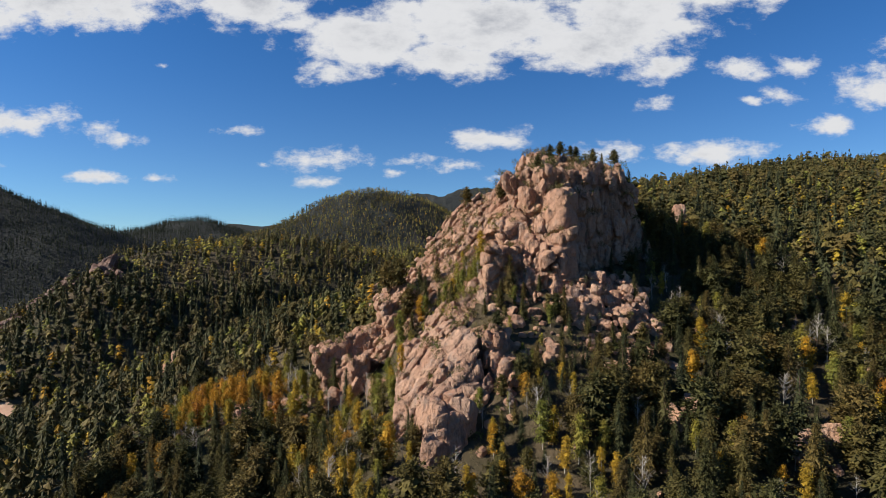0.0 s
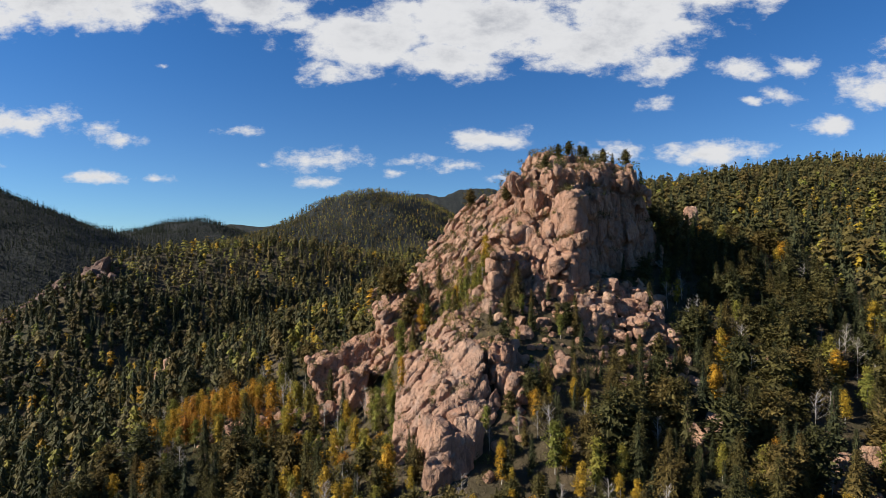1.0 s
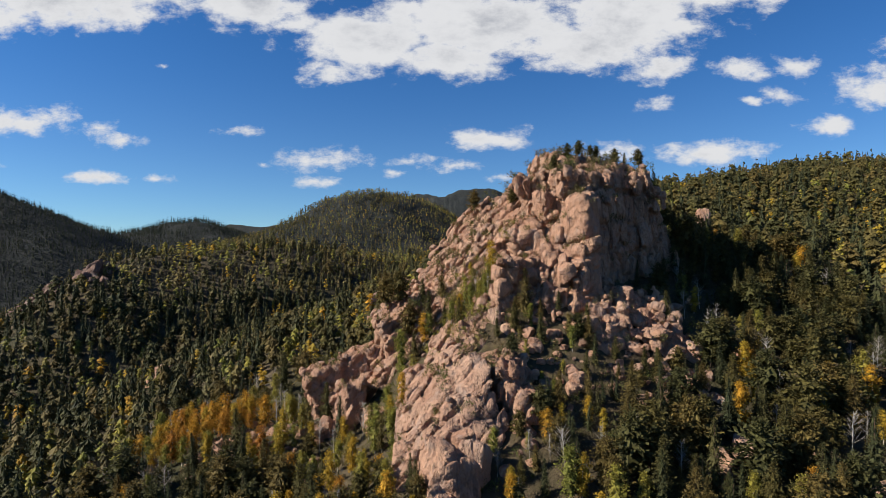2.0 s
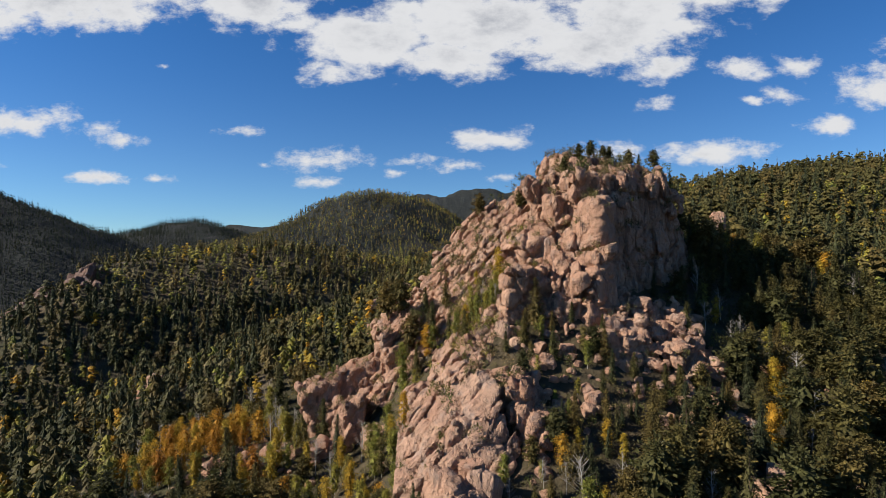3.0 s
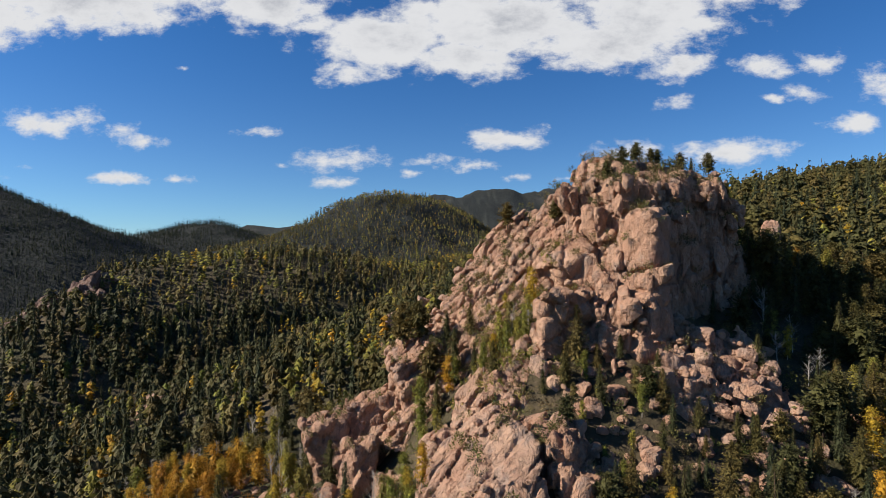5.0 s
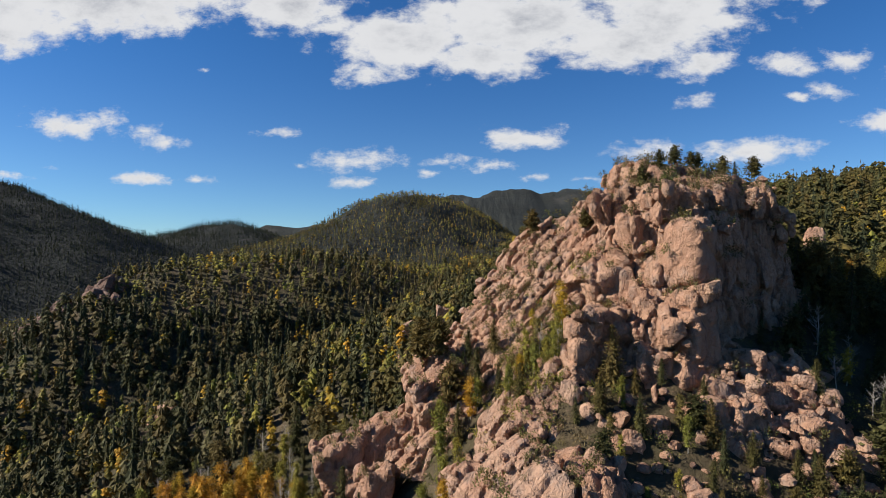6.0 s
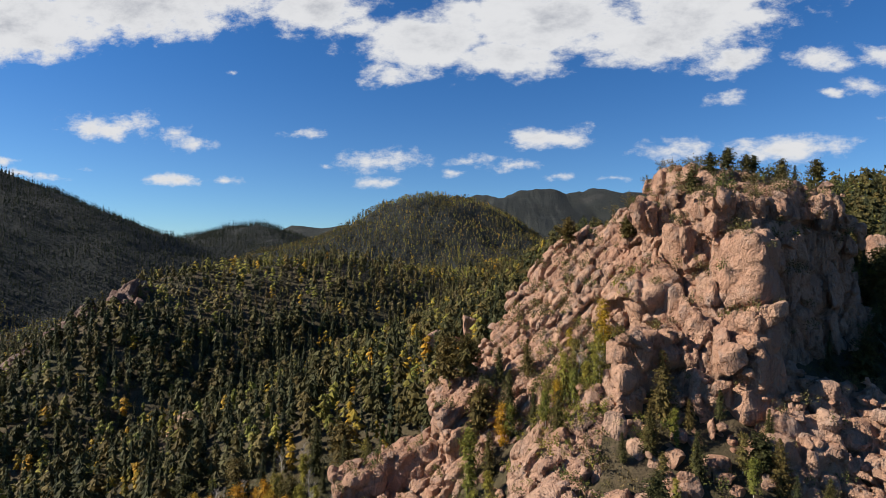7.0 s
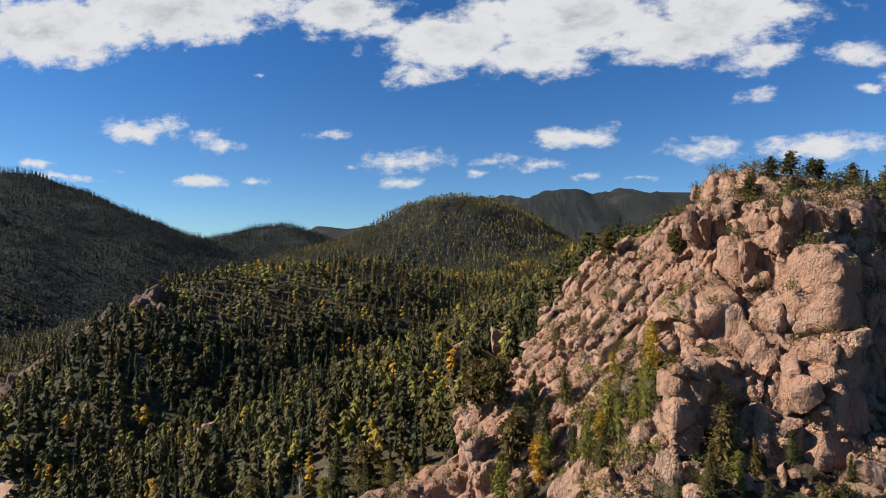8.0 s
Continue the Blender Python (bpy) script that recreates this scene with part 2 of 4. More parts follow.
# ---- the lie of the land (heights are given from the first eye's level) ----
def ridge(x, y, line, steep, curve=0.0):
    """Height of a ridge: a crest line of (x, y, z), falling away to both sides."""
    best = np.full(np.shape(x), -1e9)
    for (ax, ay, az), (bx, by, bz) in zip(line, line[1:]):
        ex, ey = bx - ax, by - ay
        t = np.clip(((x - ax) * ex + (y - ay) * ey) / (ex * ex + ey * ey), 0, 1)
        d = np.hypot(x - ax - t * ex, y - ay - t * ey)
        best = np.maximum(best, az + t * (bz - az) - steep * d - curve * np.minimum(d, 400) ** 2)
    return best


RIDGES = [
    # the wooded hill east of the crag
    ([(100, 300, 26), (179, 350, 42), (272, 365, 50), (420, 350, 80), (700, 300, 120)], 0.12, 0.0008),
    # the crag's own ridge, coming down towards the south
    ([(-10, -60, -66), (0, 60, -46), (1, 101, -40), (8, 114, -33), (20, 130, -17), (40, 150, -9), (70, 190, -2), (100, 300, 26)], 0.62, 0.0),
    ([(-30, 138, -39), (-45, 142, -38), (-62, 156, -43)], 0.35, 0.0),
    ([(-12, 140, -31), (-27, 146, -34)], 0.6, 0.0),
    ([(3, 106, -34.5), (4, 109, -31), (9, 114, -27)], 0.30, 0.006),
    # its shoulder and the saddle behind
    ([(18, 162, -10), (-14, 215, -13)], 0.85, 0.0),
    ([(-15, 232, -15), (-24, 330, -18), (-30, 480, -12), (0, 700, 0)], 0.36, 0.0),
    # the spur to the west, and the rib that it ends in
    ([(-30, 480, -12), (-60, 418, -2), (-106, 388, 4), (-174, 332, -3)], 0.30, 0.0018),
    ([(-176, 304, -9), (-192, 300, -18), (-212, 296, -33), (-238, 282, -51), (-290, 250, -84)], 0.80, 0.0),
    # the cone
    ([(-119, 1000, 96), (-105, 1010, 96)], 0.2, 0.0012),
    ([(-90, 1000, 60), (60, 850, 18), (300, 820, 30), (520, 800, 50)], 0.16, 0.0002),
    # small hill and hills beyond
    ([(-680, 1200, 20), (-606, 1200, 48), (-516, 1200, 64), (-420, 1200, 40), (-330, 1250, 20)], 0.3, 0.0),
    ([(-1000, 2600, 70), (-846, 2500, 98), (-700, 2500, 80)], 0.3, 0.0),
    # the western hill
    ([(-1500, 800, 175), (-1100, 880, 175), (-820, 880, 143), (-685, 880, 94), (-597, 880, 47), (-506, 880, -2), (-440, 900, -35)], 0.46, 0.0),
    # the far range
    ([(-1200, 3400, 120), (-600, 3300, 220), (-250, 3100, 310), (0, 3000, 308), (107, 3000, 348), (330, 3000, 300), (560, 3050, 325), (810, 3100, 315), (1500, 3200, 340), (3000, 3000, 400)], 0.36, 0.0),
    # land behind the camera
    ([(-900, -700, 10), (-300, -600, -30), (300, -500, 0), (900, -300, 60), (700, 300, 120)], 0.34, 0.0),
]


def ground_height(x, y):
    x, y = np.asarray(x, float), np.asarray(y, float)
    k = 3.0
    base = np.clip(-68 + 0.09 * np.maximum(0, y - 300) + 0.1 * np.minimum(0, x + 150), -90, -30) + 0 * x
    total = np.exp(np.clip(base / k, -60, 60))
    parts = [base] + [ridge(x, y, *r) for r in RIDGES]
    parts[1] = parts[1] - 0.6 * np.maximum(0, 15 - x)  # the eastern hill ends at the crag
    parts[8] = parts[8] - 0.8 * np.maximum(0, -185 - x)  # the spur breaks off in the rib
    fill = np.minimum(11.0 + 0.95 * (np.minimum(x, 22) - 11) - 0.62 * np.abs(164 - y), -12 - 0.75 * (131 - y))
    fill = fill - 1.3 * np.maximum(0, -0.73 * (x + 11) + 0.69 * (y - 150)) - 1.0 * np.maximum(0, -12 - x) - 0.30 * np.maximum(0, x - 25) - 0.4 * np.maximum(0, 122 - y)
    parts.append(fill)  # soil between the crag's rocks
    top = np.max(parts, axis=0)
    z = top + k * np.log(sum(np.exp(np.clip((p - top) / k, -50, 0)) for p in parts))
    far = np.clip((np.hypot(x, y) - 250) / 600, 0, 1)
    z = z + (1.2 + 5 * far) * flat_noise(x, y, 45, 3, 3) + 9 * far * flat_noise(x, y, 170, 3, 5)
    wide = np.clip((np.hypot(x, y) - 1600) / 1200, 0, 1)
    z = z + wide * 38 * flat_noise(x, y, 420, 5, 9, 0.55)
    return z + EYE


def mesh_object(name, verts, faces, mats, smooth=False, tint=None, parent=None):
    """One mesh object from rows of points and rows of three or four corners."""
    verts, faces = np.asarray(verts, np.float32), np.asarray(faces, np.int32)
    me = bpy.data.meshes.new(name)
    me.vertices.add(len(verts))
    me.vertices.foreach_set("co", verts.ravel())
    me.loops.add(faces.size)
    me.loops.foreach_set("vertex_index", faces.ravel())
    me.polygons.add(len(faces))
    me.polygons.foreach_set("loop_start", np.arange(len(faces), dtype=np.int32) * faces.shape[1])
    for m in mats:
        me.materials.append(m)
    me.polygons.foreach_set("use_smooth", np.full(len(faces), smooth))
    if tint is not None:
        me.attributes.new("tint", "FLOAT", "POINT").data.foreach_set("value", np.asarray(tint, np.float32))
    me.update(calc_edges=True)
    ob = new(name, me)
    if parent is not None:
        ob.parent = parent
    return ob


def stretched(near, far, fine, count_fine, count_far):
    """Places along an axis: evenly fine between near and far, then ever wider steps out to fine's limits."""
    mid = np.linspace(near, far, count_fine)
    step = mid[1] - mid[0]
    lo, hi = fine
    g = np.linspace(0, 1, count_far + 1)[1:] ** 2.6
    return np.concatenate([(near - step * np.arange(1, count_far + 1) - (near - lo - step * count_far) * g)[::-1], mid,
                           far + step * np.arange(1, count_far + 1) + (hi - far - step * count_far) * g])


def make_ground():
    xs = stretched(-260, 240, (-4700, 4700), 150, 66)
    ys = stretched(40, 480, (-1600, 4800), 132, 66)
    gx, gy = np.meshgrid(xs, ys)
    gz = ground_height(gx, gy)
    nx, ny = len(xs), len(ys)
    idx = np.arange(nx * ny).reshape(ny, nx)
    faces = np.stack([idx[:-1, :-1], idx[:-1, 1:], idx[1:, 1:], idx[1:, :-1]], -1).reshape(-1, 4)
    ob = mesh_object("ground", np.stack([gx, gy, gz], -1).reshape(-1, 3), faces, [SOIL, FAR_SOIL], smooth=True)
    mid = gy[:-1, :-1].ravel()
    away = np.hypot(gx[:-1, :-1].ravel(), mid) > 620
    ob.data.polygons.foreach_set("material_index", away.astype(np.int32))
    tagged(ob, "brown wooded mountain ground of soil, needles and gravel", "ground", kind="structure")


make_ground()


def make_clearing():
    """A bare patch of dirt track in the valley, lying on the ground."""
    gx, gy = np.meshgrid(np.linspace(-182, -154, 24), np.linspace(200, 222, 20))
    edge = ((gx + 168) / 11) ** 2 + ((gy - 211) / 7.5) ** 2 + 0.35 * flat_noise(gx, gy, 6, 2, 4)
    gz = ground_height(gx, gy) + np.where(edge < 1, 0.35, -0.6)
    idx = np.arange(gx.size).reshape(gx.shape)
    faces = np.stack([idx[:-1, :-1], idx[:-1, 1:], idx[1:, 1:], idx[1:, :-1]], -1).reshape(-1, 4)
    ob = mesh_object("dirt_track", np.stack([gx, gy, gz], -1).reshape(-1, 3), faces, [DIRT], True)
    tagged(ob, "bare patch of pale reddish dirt track in the valley", "dirt track", kind="structure")


make_clearing()


# ---- rock ----
def sphere_grid(k):
    """Directions over a cube laid round, k faces to an edge, and the faces."""
    a = np.tan(np.linspace(-1, 1, k + 1) * math.pi / 4)
    u, v = np.meshgrid(a, a)
    one = np.ones_like(u)
    sides = [(one, u, v), (-one, v, u), (v, one, u), (u, -one, v), (u, v, one), (v, u, -one)]
    verts, faces = [], []
    idx = np.arange((k + 1) ** 2).reshape(k + 1, k + 1)
    quad = np.stack([idx[:-1, :-1], idx[:-1, 1:], idx[1:, 1:], idx[1:, :-1]], -1).reshape(-1, 4)
    for s, side in enumerate(sides):
        verts.append(np.stack(side, -1).reshape(-1, 3))
        faces.append(quad + s * (k + 1) ** 2)
    verts = np.concatenate(verts)
    verts /= np.linalg.norm(verts, axis=1)[:, None]
    key = np.round(verts * 4096).astype(np.int64)
    _, first, inverse = np.unique(key, axis=0, return_index=True, return_inverse=True)
    return verts[first], np.ravel(inverse)[np.concatenate(faces)]


GRIDS = {k: sphere_grid(k) for k in (3, 5, 9, 11, 13, 18)}


def boulder(size, seed, detail=9, sharp=14, chops=7, rough=0.07):
    """A jointed block: box planes, out of true, with chopped corners, a little rounded and weathered. Size: half lengths."""
    r = np.random.default_rng(seed)
    dirs, faces = GRIDS[detail]
    size = np.asarray(size, float)
    planes = []
    for axis in range(3):
        for sign in (-1, 1):
            nrm = np.zeros(3)
            nrm[axis] = sign
            planes.append((nrm + r.normal(0, 0.16, 3), r.uniform(0.85, 1.1)))
    for _ in range(chops):
        nrm = r.normal(0, 1, 3)
        nrm[2] = abs(nrm[2]) * 0.8
        planes.append((nrm, r.uniform(0.8, 1.15)))
    total = 0
    for nrm, h in planes:
        nrm = nrm / np.linalg.norm(nrm)
        total = total + np.maximum(0, dirs @ nrm / h) ** sharp
    p = dirs * (total ** (-1 / sharp))[:, None]
    p = p * size
    m = float(np.mean(size))
    shift = r.uniform(0, 100, 3)
    q = p / m
    away = 1 + rough * 0.55 * fractal(q * 1.1 + shift, 2, seed % 97, 0.5) + rough * 0.5 * fractal(q * 4.0 + shift, 3, seed % 83, 0.7)
    # joints that run through the block, upright ones and a dipping set
    for stretch, deep, wide in (((1.5, 1.5, 0.45), 0.10, 0.09), ((0.5, 0.5, 1.8), 0.08, 0.08)):
        groove = np.abs(value_noise(q * stretch + shift + stretch, seed % 89 + 31))
        away = away - deep * np.exp(-(groove / wide) ** 2) * (detail > 6)
    return p * away[:, None], faces


def spun(p, rx, ry, rz):
    return p @ np.array(Euler((rx, ry, rz)).to_matrix()).T


def ground_at(x, y):
    return float(ground_height(np.array([x]), np.array([y]))[0])


def rock_parts(parent, name, blocks, mat=None):
    """Each block is a part of its outcrop."""
    for n, (place, size, turn, seed, detail, sharp, rough) in enumerate(blocks):
        p, f = boulder(size, seed, detail, sharp, 7 if rough > 0.045 else 3, rough)
        p = spun(p, *turn)
        ob = mesh_object(name, p, f, [mat or ROCK], smooth=False, parent=parent)
        ob.location = place


def outcrop(name, label, blocks, x, y, mat=None, category="rock outcrop"):
    base = new(name)
    base.location = (0, 0, 0)
    rock_parts(base, "boulder", blocks, mat)
    return tagged(base, label, category)


def block(x, y, z, half, turn=(0, 0, 0.2), seed=1, detail=13, sharp=40, rough=0.06):
    return ((x, y, z + EYE), half, turn, seed, detail, sharp, rough)


def standing(x, y, up, half, turn=(0, 0, 0.2), seed=1, detail=9, sharp=40, rough=0.07):
    """A block that stands on the ground, its middle that far above it."""
    return ((x, y, ground_at(x, y) + up), half, turn, seed, detail, sharp, rough)


DICE = np.random.default_rng(404).uniform(0, 1, (32, 32, 32, 7)).astype(np.float32)


def jointed(p, cell, turn, seed):
    """Joint blocks at the points: distance to the nearest joint (in cells), and the block's own seven random numbers and place."""
    q = spun(p, *turn).astype(np.float32) / np.asarray(cell, np.float32) + np.float32(seed * 7.31)
    low = np.floor(q).astype(np.int32)
    first, second = np.full(len(q), 9e9, np.float32), np.full(len(q), 9e9, np.float32)
    own, at = np.zeros((len(q), 4), np.float32), np.zeros((len(q), 3), np.float32)
    for a, b, c in itertools.product((-1, 0, 1), repeat=3):
        k = low + np.array((a, b, c), np.int32)
        dice = DICE[k[:, 0] & 31, k[:, 1] & 31, k[:, 2] & 31]
        away = q - (k + 0.12 + 0.76 * dice[:, :3])
        # boxy rather than round cells
        d = 0.65 * np.abs(away).max(1) + 0.35 * np.sqrt((away * away).sum(1))
        nearer = d < first
        second = np.where(nearer, first, np.minimum(second, d))
        first = np.where(nearer, d, first)
        own[nearer], at[nearer] = dice[nearer, 3:], away[nearer]
    return second - first, own, at


def surface_net(vals, origin, step):
    """The surface where the field changes its sign."""
    inside = vals < 0
    n = [k - 1 for k in vals.shape]
    count = sum(inside[a:a + n[0], b:b + n[1], c:c + n[2]].astype(np.int8) for a, b, c in itertools.product((0, 1), repeat=3))
    act = np.argwhere((count > 0) & (count < 8))
    total, hits = np.zeros((len(act), 3)), np.zeros(len(act))
    for axis in range(3):
        for u, v in itertools.product((0, 1), repeat=2):
            lo = np.insert([u, v], axis, 0)
            hi = np.insert([u, v], axis, 1)
            fa, fb = vals[tuple((act + lo).T)], vals[tuple((act + hi).T)]
            cross = (fa < 0) != (fb < 0)
            t = np.where(cross, fa / np.where(cross, fa - fb, 1), 0)
            total += np.where(cross[:, None], lo + (hi - lo) * t[:, None], 0)
            hits += cross
    verts = (act + total / hits[:, None]) * step + origin
    ids = np.full(n, -1, np.int32)
    ids[tuple(act.T)] = np.arange(len(act))
    faces = []
    for axis in range(3):
        o1, o2 = (axis + 1) % 3, (axis + 2) % 3
        s = np.moveaxis(inside, (axis, o1, o2), (0, 1, 2))
        g = np.moveaxis(ids, (axis, o1, o2), (0, 1, 2))
        change = np.argwhere(s[:-1, 1:-1, 1:-1] != s[1:, 1:-1, 1:-1])
        i, j, k = change[:, 0], change[:, 1] + 1, change[:, 2] + 1
        quad = np.stack([g[i, j - 1, k - 1], g[i, j, k - 1], g[i, j, k], g[i, j - 1, k]], 1)
        flip = ~s[i, j, k]
        quad[flip] = quad[flip][:, ::-1]
        faces.append(quad)
    return verts, np.concatenate(faces)


def plane(p, normal, at):
    normal = np.array(normal, float)
    normal /= np.linalg.norm(normal)
    return (p[0] - at[0]) * normal[0] + (p[1] - at[1]) * normal[1] + (p[2] - at[2]) * normal[2]


def meet(*fields, k=1.2):
    """Inside all of them, with rounded edges."""
    top = functools.reduce(np.maximum, fields)
    return top + k * np.log(sum(np.exp(np.clip((f - top) / k, -30, 0)) for f in fields)) - k * 0.3


def rounded(p, at, half, turn=(0, 0, 0), soft=0.8):
    """A rounded block."""
    m = np.array(Euler(turn).to_matrix())
    d = [p[k] - at[k] for k in range(3)]
    q = [np.abs(m[0, k] * d[0] + m[1, k] * d[1] + m[2, k] * d[2]) - (half[k] - soft) for k in range(3)]
    out = np.sqrt(sum(np.maximum(c, 0) ** 2 for c in q))
    return out + np.minimum(np.maximum(np.maximum(q[0], q[1]), q[2]), 0) - soft


TOP_X, TOP_Y, TOP_STEP = -60.0, 90.0, 0.8
TOPS = np.full((150, 130), -900.0)


def crag_top(x, y):
    """Top of the granite over the plan, or far below where there is none; from the eye's first level."""
    i = np.round((np.asarray(x, float) - TOP_X) / TOP_STEP).astype(int)
    j = np.round((np.asarray(y, float) - TOP_Y) / TOP_STEP).astype(int)
    ok = (i >= 0) & (i < 150) & (j >= 0) & (j < 130)
    return np.where(ok, TOPS[np.clip(i, 0, 149), np.clip(j, 0, 129)], -900.0)


def rock_mass(name, parent, low, high, shape, cell, turn, seed, relief=1.0, step=0.42, fine=1.0, mat=None):
    """Jointed bedrock: a large form, split into blocks of two sizes that stand proud or lie back, with open joints."""
    axes = [np.arange(a, b, step) for a, b in zip(low, high)]
    grid = np.meshgrid(*axes, indexing="ij", sparse=True)
    vals = np.broadcast_to(shape(grid), [len(a) for a in axes]).astype(np.float32)
    band = np.argwhere(np.abs(vals) < 2.6)
    p = band * step + np.array(low)
    wob = 0.25 * np.stack([value_noise(p / 2.6, seed + k) for k in range(3)], 1)
    gap, own, at = jointed(p + wob, cell, turn, seed)
    big = float(np.mean(cell))
    push = relief * ((own[:, 0] - 0.5) * 1.7 + ((own[:, 1:] - 0.5) * at).sum(1) * 1.8 - 1.5 * np.exp(-(gap * big / 0.62) ** 2))
    gap, own, at = jointed(p + wob * 0.6, np.array(cell) * 0.45, np.array(turn) + 0.2, seed + 1)
    push += 0.55 * fine * ((own[:, 0] - 0.5) * 0.6 + ((own[:, 1:] - 0.5) * at).sum(1) * 0.8 - 0.7 * np.exp(-(gap * big * 0.45 / 0.30) ** 2))
    push += 0.07 * fractal(p / 1.5, 2, seed + 5)
    vals[tuple(band.T)] -= push
    verts, faces = surface_net(vals, np.array(low), step)
    i = np.clip(((verts[:, 0] - TOP_X) / TOP_STEP).round().astype(int), 0, 149)
    j = np.clip(((verts[:, 1] - TOP_Y) / TOP_STEP).round().astype(int), 0, 129)
    np.maximum.at(TOPS, (i, j), verts[:, 2] - EYE)
    return mesh_object(name, verts, faces, [mat or ROCK], smooth=False, parent=parent)


def ramp_slope(p):
    return plane(p, (-0.95, -0.62, 1.0), (11, 164, 74))


def tower_shape(p):
    body = meet(plane(p, (.56, -.83, .10), (31, 138.2, 60)), plane(p, (.88, -.30, .30), (54, 148, 58)), plane(p, (-.05, -.62, .78), (30, 141.2, 76.2)),
                plane(p, (.22, .02, 1), (30, 155, 86.3)), plane(p, (-.62, -.62, .50), (24.4, 143.0, 72)), plane(p, (0.1, .9, .4), (35, 171, 78)), plane(p, (-1, 0.1, 0.4), (15.5, 150, 70)))
    steps = [rounded(p, (22.3, 145.8, 72.0), (2.2, 2.4, 4.0), (.05, -.1, .4), 0.7), rounded(p, (21.9, 139.3, 60.0), (2.3, 2.5, 4.2), (0, .05, .5), 0.7), rounded(p, (26.0, 143.5, 77.0), (3.0, 3.0, 4.0), (.1, -.15, .5), 0.9),
             rounded(p, (31.5, 143.5, 77.5), (2.6, 2.4, 2.6), (.1, 0, .8), 0.9), rounded(p, (19.0, 151.5, 76.0), (2.6, 2.6, 4.0), (.1, -.3, .4), 0.8), rounded(p, (44.0, 149.0, 77.5), (2.4, 2.4, 3.6), (0, .15, .5), 0.9),
             rounded(p, (48.5, 152.0, 74.5), (2.4, 2.4, 3.4), (0, .2, .6), 0.9), rounded(p, (24.0, 135.5, 53.5), (2.6, 2.4, 3.0), (0, 0, .4), 0.8)]
    return functools.reduce(np.minimum, steps, body)


def ramp_shape(p):
    body = meet(ramp_slope(p), plane(p, (-.73, .69, .15), (-18, 157, 50)), plane(p, (.1, -.98, .12), (2, 142.5, 52)), plane(p, (.3, .8, .5), (12, 172, 72)), plane(p, (1, 0, 0), (26, 150, 60)), plane(p, (-1, 0, .4), (-18, 150, 47)))
    return np.minimum(body, rounded(p, (-11.5, 153.5, 43.5), (5.5, 7.0, 6.5), (.3, -.55, .2), 2.0))


def great_block_shape(p):
    return rounded(p, (28.7, 137.9, 69.4), (3.2, 3.7, 5.3), (.03, .03, .60), 2.0)


def pillar_shape(p):
    return np.minimum(rounded(p, (28.0, 135.8, 57.4), (3.0, 3.9, 7.0), (-.06, .02, .55), 1.2), rounded(p, (26.6, 133.0, 51.5), (2.0, 2.0, 2.4), (0, .1, .4), 0.9))


def buttress_shape(p):
    cleft = plane(p, (.93, .36, 0.12), (7.4, 114, 40))
    body = meet(plane(p, (-.62, -.45, .64), (1.2, 114.6, 39.6)), plane(p, (.1, .2, 1), (5, 120, 45.2)), plane(p, (.87, -.12, .42), (15, 112, 36)), plane(p, (.05, -.9, .42), (4, 107.8, 31)), plane(p, (0, .9, .5), (5, 126, 41)))
    return body, cleft


def west_dome(p):
    body, cleft = buttress_shape(p)
    return meet(body, cleft + 0.3, k=0.7)


def east_dome(p):
    body, cleft = buttress_shape(p)
    return meet(np.maximum(body, plane(p, (0, 0, 1), (0, 0, 43))), 0.5 - cleft, k=0.7)


def shoulder_shape(p):
    return meet(plane(p, (-.55, -.35, .75), (5, 135, 50)), plane(p, (-.1, -.8, .6), (7, 128, 46)), plane(p, (.8, -.3, .5), (15, 130, 47.5)), plane(p, (0, 1, .2), (8, 140, 50)), plane(p, (-.8, -.2, .5), (-.5, 133, 45.5)))


def apron_shape(p):
    return meet(plane(p, (.12, -.62, .77), (37, 129.2, 48.8)), plane(p, (0, 1, 0), (37, 139, 46)), plane(p, (-1, 0, .3), (27, 130, 48)), plane(p, (.8, -.3, .5), (48.5, 131, 45)), plane(p, (0, -.95, .25), (37, 123.5, 42)))


BENCH = [((-28.0, 149.0, 30.0), (4.4, 4.0, 6.0), (.1, -.25, .35), 1.2), ((-21.5, 139.0, 27.5), (3.2, 3.4, 6.4), (-.15, .1, .4), 1.2), ((-16.0, 132.5, 24.0), (2.2, 3.0, 6.0), (-.2, .15, .5), 1.0), ((-25.5, 138.5, 22.0), (3.4, 3.0, 3.6), (0, -.2, .3), 1.0),
         ((-19.5, 150.5, 35.0), (5.5, 2.8, 4.6), (.15, -.28, .05), 1.2), ((-12.0, 148.5, 38.5), (3.2, 3.4, 6.0), (.1, -.2, .4), 1.0), ((-24.0, 144.5, 26.5), (3.0, 4.0, 5.5), (0, 0, .5), 1.0)]


def bedrock(name, label):
    base = new(name)
    return tagged(base, label, "rock outcrop")


